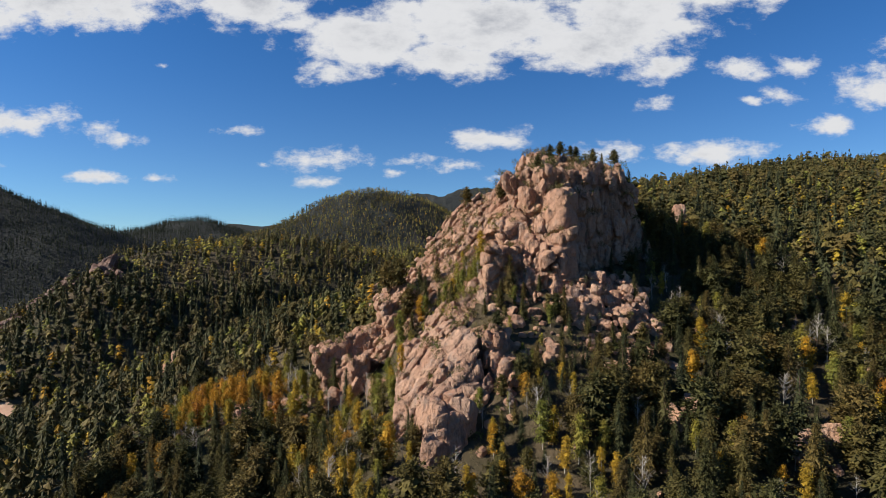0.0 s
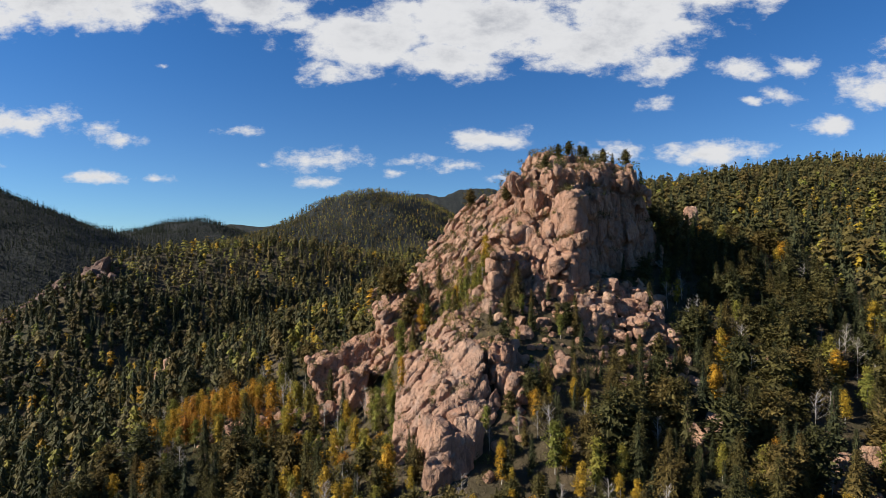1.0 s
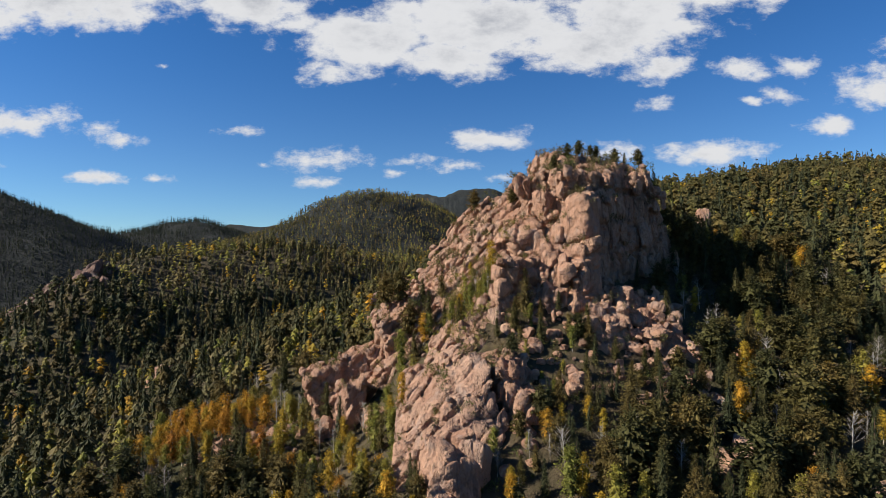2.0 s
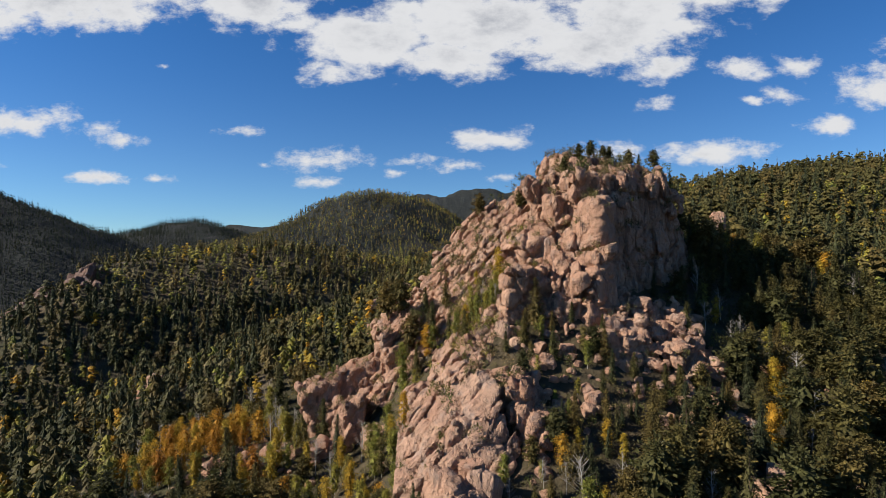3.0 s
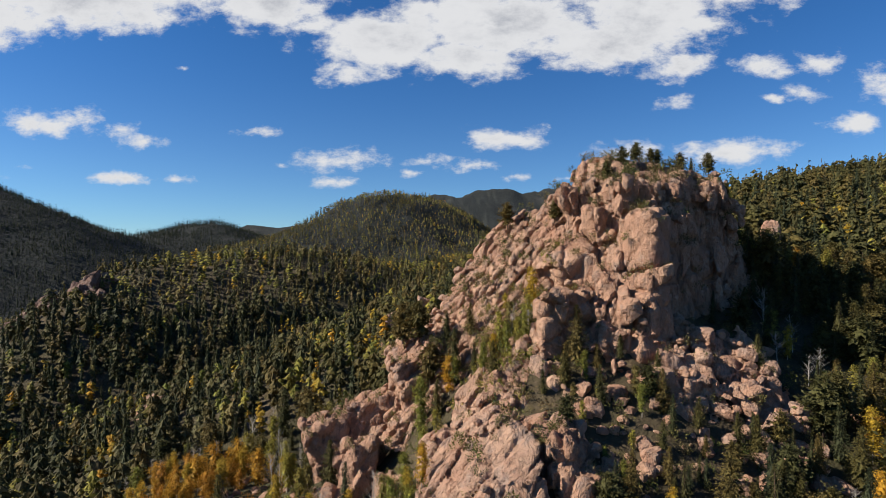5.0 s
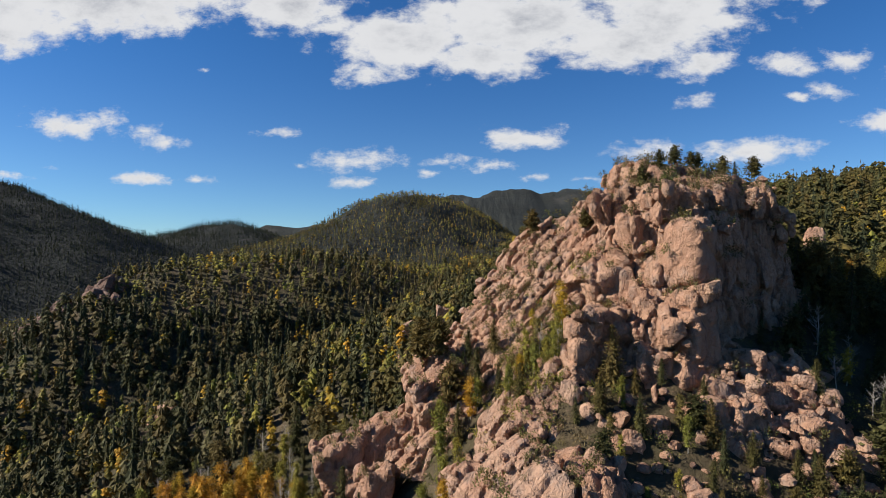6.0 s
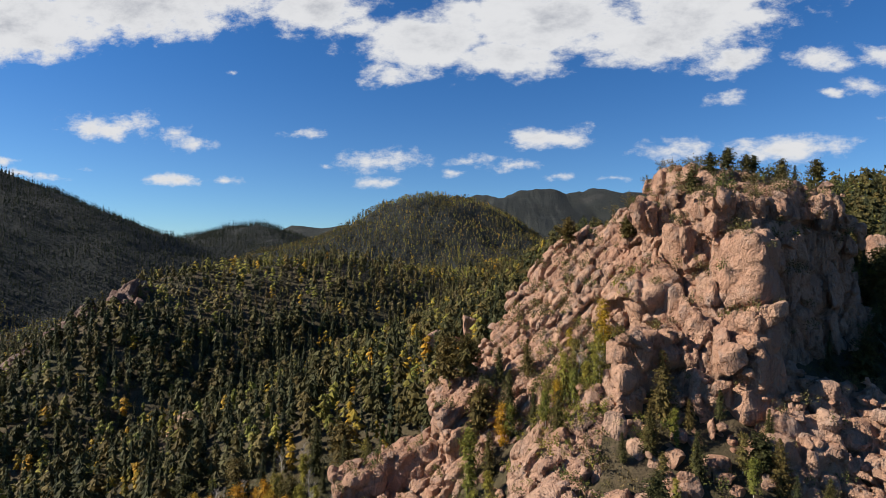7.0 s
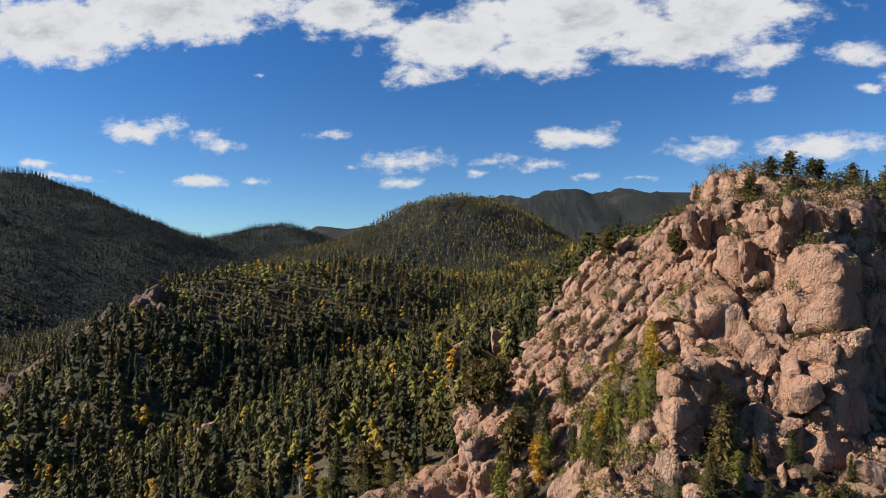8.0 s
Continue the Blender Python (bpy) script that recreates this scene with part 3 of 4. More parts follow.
crag = bedrock("granite_crag", "tall crag of pink weathered granite, split by upright joints")
rock_mass("tower", crag, (13, 128, 40), (58, 176, 91), tower_shape, (3.3, 3.3, 6.4), (0.05, 0.05, -0.6), 1, 1.0, step=0.36)
rock_mass("great_block", crag, (22, 131, 61), (36, 146, 77), great_block_shape, (7, 7, 9), (0, 0, .2), 2, 0.3, fine=0.35)
rock_mass("pillar", crag, (22, 128, 46), (35, 143, 67), pillar_shape, (5.2, 5.2, 5.4), (0, 0.1, -.6), 3, 0.6, fine=0.6)
ramp_rock = bedrock("granite_ramp", "broken ramp of pink granite climbing to the crag")
rock_mass("sloping_face", ramp_rock, (-22, 128, 32), (27, 178, 90), ramp_shape, (2.2, 2.9, 5.0), (0.45, -0.8, 0.3), 4, 0.85, step=0.36)
for n, (name, b) in enumerate((("slab", ((17.2, 145.6, 64.8), (4.2, 3.0, 3.2), (.55, -.5, .2), 1.2)), ("standing_block", ((11.2, 134.6, 54.5), (2.5, 2.4, 5.6), (0, .05, .35), .7)), ("standing_block", ((15.4, 138.0, 55.5), (3.2, 2.8, 5.6), (.1, 0, .3), .8)))):
    rock_mass(name, ramp_rock, [c - 9 for c in b[0]], [c + 9 for c in b[0]], lambda p, b=b: rounded(p, *b), (4.6, 4.6, 3.8) if n else (6, 6, 6), (0, .1, .3), 30 + n, 0.55, fine=0.5)
buttress = bedrock("rock_buttress", "rounded pink granite buttress below the crag")
rock_mass("dome", buttress, (-10, 103, 18), (12, 130, 49), west_dome, (3.0, 3.6, 7.0), (0.35, -0.7, 0.3), 5, 0.5, step=0.36, fine=0.75)
rock_mass("dome", buttress, (2, 103, 18), (20, 130, 47), east_dome, (2.8, 3.0, 5.0), (0.2, -0.3, 0.5), 15, 0.7, step=0.36, fine=0.8)
ledge = bedrock("rock_shoulder", "broken pink granite ledge above the buttress")
rock_mass("ledge", ledge, (-5, 122, 34), (20, 143, 56), lambda p: meet(shoulder_shape(p), plane(p, (1, -.5, 0), (8, 131, 48)), k=.6), (2.6, 2.4, 4.2), (0.3, -0.6, 0.3), 6, 0.8, step=0.38)
rock_mass("ledge", ledge, (-5, 122, 34), (20, 143, 56), lambda p: meet(shoulder_shape(p), plane(p, (-1, .5, 0), (8, 131, 48)), k=.6), (2.8, 2.4, 3.6), (0.2, -0.3, 0.5), 16, 0.8, step=0.38)
foot = bedrock("crag_foot", "jointed granite blocks at the foot of the sheer face")
rock_mass("foot_ledge", foot, (23, 112, 24), (58, 142, 57), lambda p: meet(apron_shape(p), plane(p, (1, .4, .2), (36.5, 130, 47)), k=.6), (3.4, 3.0, 4.6), (0.2, 0.3, 0.5), 7, 0.8)
rock_mass("foot_ledge", foot, (23, 112, 24), (58, 142, 57), lambda p: meet(apron_shape(p), plane(p, (-1, -.4, -.2), (36.5, 130, 47)), k=.6), (3.2, 3.2, 4.0), (0.1, 0.4, 0.7), 17, 0.8)
bench = bedrock("rock_bench", "stepped bench of pink granite on the wooded slope")
for n, b in enumerate(BENCH):
    b = ((b[0][0], b[0][1], b[0][2] - 4), (b[1][0], b[1][1], b[1][2] + 4), *b[2:])
    rock_mass("bench_block", bench, (b[0][0] - 9, b[0][1] - 9, b[0][2] - 15), (b[0][0] + 9, b[0][1] + 9, b[0][2] + 15), lambda p, b=b: rounded(p, *b), (3.2, 3.4, 5.2), (0.3, -0.5, 0.3), 20 + n, 0.6, fine=0.75)
outcrop("granite_outcrop", "low pink granite knob among the trees", [
    standing(0, 101, 3.0, (4.4, 3.4, 4.6), (0, 0, 0.3), 81, 13, 24), standing(3.6, 103, 3.2, (2.6, 2.4, 3.6), (0, 0, 0.8), 82), standing(-2.6, 103, 3.6, (2.4, 2.2, 3.4), (0, 0.2, 0.2), 83),
    standing(2.0, 104, 5.8, (1.8, 1.6, 1.6), (0.2, 0, 0.5), 84), standing(-1.5, 98, 0.8, (2.8, 1.8, 2.8), (0.2, 0, 0.5), 85)], 0, 101)
outcrop("boulder_pile", "pale pink boulders on the brown slope", [standing(42, 102, 1.0, (2.6, 2.0, 2.6), (0, 0.2, 0.3), 86), standing(45.5, 103.5, 1.2, (2.0, 1.8, 2.4), (0, 0, 0.9), 87), standing(40, 100, 0.3, (1.6, 1.4, 1.4), (0, 0, 0.1), 88)], 42, 102)
outcrop("boulder_pile", "reddish boulders on the brown slope", [standing(62, 95, 0.8, (2.6, 2.0, 2.0), (0, 0.2, 0.3), 89), standing(66, 97, 0.7, (2.2, 1.8, 1.9), (0, 0, 0.9), 90), standing(58.5, 93, 0.3, (1.6, 1.4, 1.4), (0, 0, 0.1), 91)], 62, 95)
outcrop("boulder_pile", "weathered boulders in the valley woods", [standing(-103, 224, 2.4, (3.6, 3.0, 4.0), (0.2, 0, 0.3), 92), standing(-106, 222, 0.8, (2.6, 2.0, 2.6), (0, 0, 0.9), 93)], -103, 224)
outcrop("boulder_pile", "small pink rocks on the wooded shoulder", [standing(-14, 215, 2.2, (2.8, 2.2, 3.2), (0.2, 0, 0.3), 94), standing(-18, 213, 1.2, (2.2, 2.0, 2.6), (0, 0, 0.9), 95), standing(-26, 232, 2.0, (2.8, 2.2, 3.2), (0.2, 0, 0.3), 96), standing(-24, 205, 1.4, (2.4, 2.0, 2.6), (0.2, 0, 0.3), 97)], -14, 215)
outcrop("boulder_pile", "reddish rock standing out of the hillside trees", [standing(83, 200, 4.0, (3.0, 2.6, 6.0), (0, 0, 0.3), 98), standing(87, 202, 2.0, (2.2, 2.2, 4.0), (0, 0, 0.3), 99)], 83, 200)


def rib_blocks():
    r = np.random.default_rng(5)
    line = [(-172, 306), (-178, 303), (-212, 298), (-250, 282), (-285, 246)]
    out = []
    for n in range(110):
        t = r.uniform(0, 1) ** 0.8 * 3.6
        k = int(t)
        ax, ay = line[k]
        bx, by = line[k + 1]
        f = t - k
        x, y = ax + f * (bx - ax) + r.normal(0, 3), ay + f * (by - ay) + r.normal(-4, 5)
        h = np.array([r.uniform(2.2, 5.5), r.uniform(2.2, 5.0), r.uniform(1.8, 3.6)]) * r.uniform(0.6, 1.05)
        out.append(standing(x, y, h[2] * 0.35, h, (r.normal(0, .2), 0.3, r.uniform(0, 3)), int(r.integers(1e6)), 5, 18))
    return out


outcrop("rocky_rib", "dark reddish rib of broken rock at the end of the spur", rib_blocks(), -200, 300, ROCK_RED)


def rubble(name, label, count, place, size, seed, mat=None, single=True):
    """Loose stones lying on the ground: single blocks, or one mesh where they are too small."""
    r = np.random.default_rng(seed)
    verts, faces, at = [], [], 0
    base = new(name) if single else None
    for n in range(count):
        x, y = place(r)
        m = size[0] + (size[1] - size[0]) * r.uniform() ** 2.2
        p, f = boulder((m * r.uniform(.8, 1.3), m * r.uniform(.8, 1.2), m * r.uniform(.6, 1.0)), int(r.integers(1e6)), 3 if m < 1 else 5, 24, 6)
        p = spun(p, r.normal(0, .3), r.normal(0, .3), r.uniform(0, 6.3))
        z = max(ground_at(x, y), float(crag_top(np.array([x]), np.array([y]))[0]) + EYE)
        if single:
            mesh_object("stone", p, f, [mat or ROCK], parent=base).location = (x, y, z + m * 0.2)
        else:
            verts.append(p + (x, y, z + m * 0.2))
            faces.append(f + at)
            at += len(p)
    if single:
        return tagged(base, label, "rubble")
    return tagged(mesh_object(name, np.concatenate(verts), np.concatenate(faces), [mat or ROCK]), label, "rubble", kind="stuff")


def apron(r):
    return r.uniform(10, 50), r.uniform(116, 134)


def talus(r):
    return -45 + r.normal(0, 9), 141 + r.normal(0, 7)


def slopes(r):
    return r.uniform(-70, 110), r.uniform(80, 175)


def on_ramp(r):
    return r.uniform(-14, 21), r.uniform(133, 170)


rubble("rubble_apron", "broken pink granite blocks below the crag", 170, apron, (0.35, 1.5), 3)
rubble("rubble_ramp", "angular pink blocks lying on the crag's ramp", 60, on_ramp, (0.3, 0.9), 6)
rubble("talus", "pale grey talus blocks on the slope", 90, talus, (0.4, 1.5), 4)
rubble("slope_stones", "scattered stones between the trees", 320, slopes, (0.3, 1.1), 8, single=False)


# ---- plants ----
class Heap:
    """Gathers the points, faces and tints of one mesh."""

    def __init__(self):
        self.verts, self.faces, self.tints, self.count = [], [], [], 0

    def add(self, verts, faces, tint=0.0):
        self.verts.append(verts)
        self.faces.append(faces + self.count)
        self.tints.append(np.broadcast_to(tint, len(verts)))
        self.count += len(verts)

    def make(self, name, mat, parent=None):
        return mesh_object(name, np.concatenate(self.verts), np.concatenate(self.faces), [mat], False, np.concatenate(self.tints), parent)


def sprays(base, out, length, width, r, flop=0.5):
    """Kite-shaped sprays of leaf, one for each row: from base along out."""
    n = len(base)
    out = out / np.linalg.norm(out, axis=1)[:, None]
    side = np.cross(out, r.normal(0, flop, (n, 3)) + (0, 0, 1))
    side /= np.linalg.norm(side, axis=1)[:, None] + 1e-6
    length, width = np.reshape(length, (-1, 1)), np.reshape(width, (-1, 1))
    mid = base + out * length * 0.55 + (0, 0, 1) * length * 0.05
    v = np.stack([base, mid + side * width, base + out * length, mid - side * width], 1).reshape(-1, 3)
    return v, np.arange(4 * n).reshape(n, 4)


def conifer_crown(h, radius, branches, per, seed, kind):
    """Sprays of a spruce (narrow cone), a fir or a pine (open, round-topped), foot at the origin."""
    r = np.random.default_rng(seed)
    low = {"spruce": 0.06, "fir": 0.12, "pine": 0.18}[kind]
    f = low + (1 - low) * (np.arange(branches) + r.uniform(0, 1, branches)) / branches
    a = r.uniform(0, 2 * math.pi) + np.arange(branches) * 2.4 + r.normal(0, .3, branches)
    g = (f - low) / (1 - low)
    if kind == "pine":
        reach = radius * np.sqrt(np.clip(1 - (g * 1.25 - 0.42) ** 2 / 0.72, 0.02, 1)) * r.uniform(.5, 1.1, branches)
        lift = r.normal(0.1, .25, branches)
    else:
        reach = radius * (np.clip(1 - g, 0, 1) ** (0.8 if kind == "spruce" else 0.65) * np.minimum(1, 0.5 + g * 4) + 0.04) * r.uniform(.62, 1.12, branches)
        lift = -0.35 + 0.5 * g + r.normal(0, .1, branches)
    # one side grows thinner
    reach = reach * (1 + 0.18 * np.cos(a - r.uniform(0, 6.3)))
    way = np.stack([np.cos(a), np.sin(a), lift], 1)
    v, faces, count = [], [], 0
    for k in range(per):
        q = (k + r.uniform(0.1, .9, branches)) / per
        if per == 1:
            q = 0 * q
        base = np.stack([0 * f, 0 * f, f * h], 1) + way * (reach * q)[:, None] + r.normal(0, .05 * radius, (branches, 3)) * (per > 1)
        twist = r.normal(0, .55 if per > 1 else .12, (branches, 3))
        size = reach if per == 1 else reach * 0.17 + 0.085 * radius
        p, fc = sprays(base, way + twist, size, size * (0.2 if per == 1 else 0.28 if kind == "pine" else 0.22), r)
        v.append(p)
        faces.append(fc + count)
        count += len(p)
    # the shaded inner boughs
    p, fc = whorled_crown(h * .96, radius * .72, 11, 8, seed + 1, kind)
    v.append(p)
    faces.append(fc + count)
    count += len(p)
    # the leader
    p, fc = sprays(np.array([[0, 0, h * 0.9], [0, 0, h * 0.9]]), np.array([[0.02, 0, 1], [0, .02, 1]]), np.full(2, h * .12), np.full(2, radius * .1), r, 5)
    return np.concatenate(v + [p]), np.concatenate(faces + [fc + count])


def pole(points, radii, sides=6):
    """A tapered stem through the points."""
    pts = np.asarray(points, float)
    ang = np.arange(sides) * 2 * math.pi / sides
    ring = np.stack([np.cos(ang), np.sin(ang), 0 * ang], 1)
    v = np.concatenate([p + ring * rad for p, rad in zip(pts, radii)])
    f = [[k * sides + i, k * sides + (i + 1) % sides, (k + 1) * sides + (i + 1) % sides, (k + 1) * sides + i] for k in range(len(pts) - 1) for i in range(sides)]
    return v, np.array(f)


def umbrella(z, drop, reach, arms, r, x=0.0, y=0.0, notch=0.55):
    """One whorl: arms that droop from the stem, joined part of the way out, with a ragged rim."""
    a = r.uniform(0, 6.3) + np.arange(arms) * 2 * math.pi / arms
    tip = a + r.normal(0, .12, arms)
    far = reach * r.uniform(.72, 1.2, arms)
    near = reach * notch * r.uniform(.75, 1.2, arms)
    mid = a + math.pi / arms
    v = np.concatenate([[[x, y, z]], np.stack([x + np.cos(tip) * far, y + np.sin(tip) * far, z - drop * r.uniform(.8, 1.25, arms)], 1),
                        np.stack([x + np.cos(mid) * near, y + np.sin(mid) * near, z - drop * notch * r.uniform(.7, 1.5, arms)], 1)])
    k = np.arange(arms)
    return v, np.stack([0 * k, arms + 1 + (k - 1) % arms, 1 + k, arms + 1 + k], 1)


def whorled_crown(h, radius, tiers, arms, seed, kind):
    """A conifer further off: ragged whorls of boughs one above the other, or the heaped clumps of a pine."""
    r = np.random.default_rng(seed)
    v, faces, count = [], [], 0

    def put(shape):
        nonlocal count
        v.append(shape[0])
        faces.append(shape[1] + count)
        count += len(shape[0])

    if kind == "pine":
        for k in range(tiers + 3):
            g = (k + r.uniform(0, 1)) / (tiers + 3)
            a, off = r.uniform(0, 6.3), radius * math.sin(math.pi * (0.10 + 0.78 * g)) * r.uniform(.15, .65)
            size = radius * (0.40 + 0.35 * math.sin(math.pi * (0.15 + 0.75 * g))) * r.uniform(.75, 1.15)
            put(umbrella(h * (.24 + .76 * g), size * r.uniform(.75, 1.1), size, arms, r, math.cos(a) * off, math.sin(a) * off, .68))
    else:
        lean = r.normal(0, .02 * h, 2)
        for k in range(tiers):
            g = (k + r.uniform(-.2, .2)) / (tiers - 1)
            reach = radius * (max(0.02, 1.02 - g) ** 0.8 * min(1, .7 + 2.4 * g) + .07) * r.uniform(.82, 1.15)
            put(umbrella(h * (.16 + .84 * g) + (k == tiers - 1) * .02 * h, h * .84 / tiers * 1.35 + .30 * reach, reach, max(4, arms - (g > .7) * 2), r, lean[0] * g + r.normal(0, .05 * radius), lean[1] * g + r.normal(0, .05 * radius), .60))
    return np.concatenate(v), np.concatenate(faces)


def shaggy(shape, count, size, seed, droop=0.3):
    """Small sprays of leaf standing out all over a crown."""
    r = np.random.default_rng(seed)
    v, f = shape
    quad = v[f[r.integers(0, len(f), count)]]
    w = r.dirichlet((1, .8, 1.2, .8), count)
    base = (quad * w[:, :, None]).sum(1)
    out = base * (1, 1, 0) / (np.linalg.norm(base[:, :2], axis=1)[:, None] + .1) + r.normal(0, .45, (count, 3)) + (0, 0, -droop)
    p, fc = sprays(base - out * size * .3, out, size * r.uniform(.7, 1.4, count), size * .30, r, .9)
    return np.concatenate([v, p]), np.concatenate([f, fc + len(v)])


def leafy_crown(h, radius, clumps, per, seed, low=0.35, size=0.3):
    """Leaves of an aspen or a shrub, in clumps with gaps between."""
    r = np.random.default_rng(seed)
    f = low + (1 - low) * r.uniform(0, 1, clumps)
    g = (f - low) / (1 - low)
    a = r.uniform(0, 6.3, clumps)
    q = radius * np.sqrt(np.clip(1 - (2 * g - 0.85) ** 2 / 1.4, .05, 1)) * r.uniform(.25, .95, clumps)
    c = np.stack([np.cos(a) * q, np.sin(a) * q, f * h], 1)
    base = np.repeat(c, per, 0) + r.normal(0, radius * .20, (clumps * per, 3))
    return sprays(base, r.normal(0, 1, base.shape), np.full(len(base), size) * r.uniform(.6, 1.3, len(base)), np.full(len(base), size * .4), r, 2)


def stem(h, thick, seed):
    r = np.random.default_rng(seed)
    n = 5
    bend = np.cumsum(r.normal(0, h * .006, (n, 2)), 0)
    pts = [(bend[k, 0] * (k > 0), bend[k, 1] * (k > 0), -0.8 + (h + 0.8) * k / (n - 1)) for k in range(n)]
    return pole(pts, [thick * (1 - .85 * k / (n - 1)) for k in range(n)])


def tree(name, label, crown, mat, trunk, trunk_mat, group):
    base = new(name)
    mesh_object("trunk", *trunk, [trunk_mat], True, parent=base)
    mesh_object("crown", *crown, [mat], False, np.zeros(len(crown[0])), parent=base)
    return tagged(base, label, "tree", group)


def bare_limbs(h, count, seed, spread=0.35):
    r = np.random.default_rng(seed)
    heap = Heap()
    for n in range(count):
        f = r.uniform(.3, .98)
        a = r.uniform(0, 6.3)
        l = h * spread * (1.15 - f) * r.uniform(.5, 1.1) + .3
        p = np.array([0, 0, f * h])
        way = np.array([math.cos(a), math.sin(a), r.uniform(.3, 1.1)])
        v, fc = pole([p, p + way * l * .5, p + way * l + (0, 0, .1 * l)], [.05, .035, .012], 3)
        heap.add(v, fc)
    return np.concatenate(heap.verts), np.concatenate(heap.faces)


HOME = Matrix.Translation((0, 0, -500))
PATTERNS = {"spruce": [], "fir": [], "pine": [], "aspen": [], "gold": [], "orange": [], "bare": []}
LABELS = {"spruce": "dark blue-green spruce with a narrow pointed crown", "fir": "dark green fir on the rocky slope", "pine": "green pine with an open rounded crown",
          "aspen": "slender aspen with yellow-green turning leaves", "gold": "slender aspen with golden autumn leaves", "orange": "small tree with orange autumn leaves", "bare": "bare grey aspen with a pale trunk"}


def grow(kind, variant, place, height, turn, lean=(0, 0)):
    """One tree of that kind: the first of a variant is built, the later ones are its copies."""
    seed = variant * 13 + len(kind) * 101
    pool = PATTERNS[kind]
    m = Matrix.LocRotScale(place, Euler((lean[0], lean[1], turn)), None)
    while len(pool) <= variant:
        pool.append(None)
    scale = height / 10.0
    if pool[variant] is None:
        if kind in ("spruce", "fir", "pine"):
            radius = {"spruce": 1.75, "fir": 2.2, "pine": 3.3}[kind]
            crown = conifer_crown(10, radius, 170 if kind != "pine" else 130, 12, seed, kind)
            ob = tree(kind + "_tree", LABELS[kind], crown, NEEDLES_BLUE if kind == "spruce" else NEEDLES, stem(9.3, .2, seed), BARK, kind + " trees")
        elif kind == "bare":
            ob = tree("bare_tree", LABELS[kind], bare_limbs(10, 46, seed), DEAD_WOOD, stem(10, .13, seed), PALE_BARK, "bare trees")
        else:
            mat = {"aspen": OLIVE, "gold": GOLD, "orange": ORANGE}[kind]
            wide = {"aspen": 1.8, "gold": 1.7, "orange": 2.4}[kind]
            crown, core = leafy_crown(10, wide, 40, 40, seed, .15, .30), whorled_crown(9.6, wide * .7, 13, 7, seed, "pine")
            crown = np.concatenate([crown[0], core[0]]), np.concatenate([crown[1], core[1] + len(crown[0])])
            ob = tree({"aspen": "aspen_tree", "gold": "golden_aspen", "orange": "autumn_tree"}[kind], LABELS[kind], crown, mat, stem(9.0, .12, seed), PALE_BARK, kind + " aspens")
        pool[variant] = ob
        ob.matrix_basis = m
    else:
        ob = copy_thing(pool[variant], m)
    ob.scale = (scale * 1.05, scale * 1.05, scale)
    return ob


def on_rock(x, y):
    """Where granite stands clear of the ground."""
    x, y = np.asarray(x, float), np.asarray(y, float)
    rock = crag_top(x, y) + EYE > ground_height(x, y) + 0.3
    for cx, cy, rx, ry in ((0, 101, 5.5, 5), (42, 102, 4.5, 3.5), (62, 95, 5, 3), (-103, 224, 5, 5), (-45, 140, 8, 5), (-168, 210, 11, 9), (-180, 300, 9, 8), (-197, 297, 12, 9), (-214, 293, 13, 9), (-234, 283, 13, 9), (0, 94, 6, 5)):
        rock |= ((x - cx) / rx) ** 2 + ((y - cy) / ry) ** 2 < 1
    return rock


def scatter(x0, x1, y0, y1, cell, seed):
    r = np.random.default_rng(seed)
    gx, gy = np.meshgrid(np.arange(x0, x1, cell), np.arange(y0, y1, cell))
    x = gx.ravel() + r.uniform(-.5, .5, gx.size) * cell
    y = gy.ravel() + r.uniform(-.5, .5, gx.size) * cell
    keep = ~on_rock(x, y)
    return x[keep], y[keep], r


def autumn(x, y):
    """Share of broad-leaved trees: patches along the slopes."""
    return np.clip(0.46 + 0.45 * np.exp(-((x + 10) / 60) ** 2 - ((y - 470) / 28) ** 2) + 0.60 * flat_noise(x, y, 38, 3, 61) + 0.10 * (y < 170), 0.0, 0.8)


CLOSE = (-72, 98, 66, 176)  # the slope round the crag, whose trees stand singly
x, y, r = scatter(*CLOSE, 3.8, 21)
z = ground_height(x, y)
leafy = autumn(x, y) * np.where(x > 25, 0.45, 1.3)
for n in range(len(x)):
    near_gully = math.hypot((x[n] + 7) / 8, (y[n] - 130) / 18) < 1
    pick = r.uniform()
    view_gap = -9 < x[n] < 17 and 92 < y[n] < 109
    if view_gap and pick > 0.85:
        continue
    if math.hypot(x[n] + 56, y[n] - 150) < 13:
        kind = "orange" if pick < .75 else "gold"
    elif near_gully:
        kind = "aspen" if pick < .75 else "gold"
    elif pick < leafy[n]:
        kind = ("gold", "aspen", "aspen", "bare", "orange")[int(r.choice(5, p=[.34, .25, .1, .25, .06]))]
    elif view_gap:
        kind = ("aspen", "gold", "fir", "pine", "bare")[int(r.choice(5, p=[.30, .15, .25, .2, .1]))]
    elif pick > 0.96:
        kind = "bare"
    else:
        kind = ("spruce", "fir", "pine")[int(r.choice(3, p=[.34, .36, .30]))]
    ledges = 9 < x[n] < 46 and 112 < y[n] < 134  # thin soil between the rocks
    if ledges and kind in ("gold", "orange", "bare"):
        kind = "fir"
    tall = r.uniform(5.0, 11.5) if kind in ("spruce", "fir", "pine") else r.uniform(4.0, 8.5)
    if ledges:
        tall *= 0.6
    if view_gap:
        tall = min(tall * 0.75, 6.0)
    grow(kind, int(r.integers(4)), (x[n], y[n], z[n] - 0.1), tall, r.uniform(0, 6.3), (r.normal(0, .03), r.normal(0, .03)))

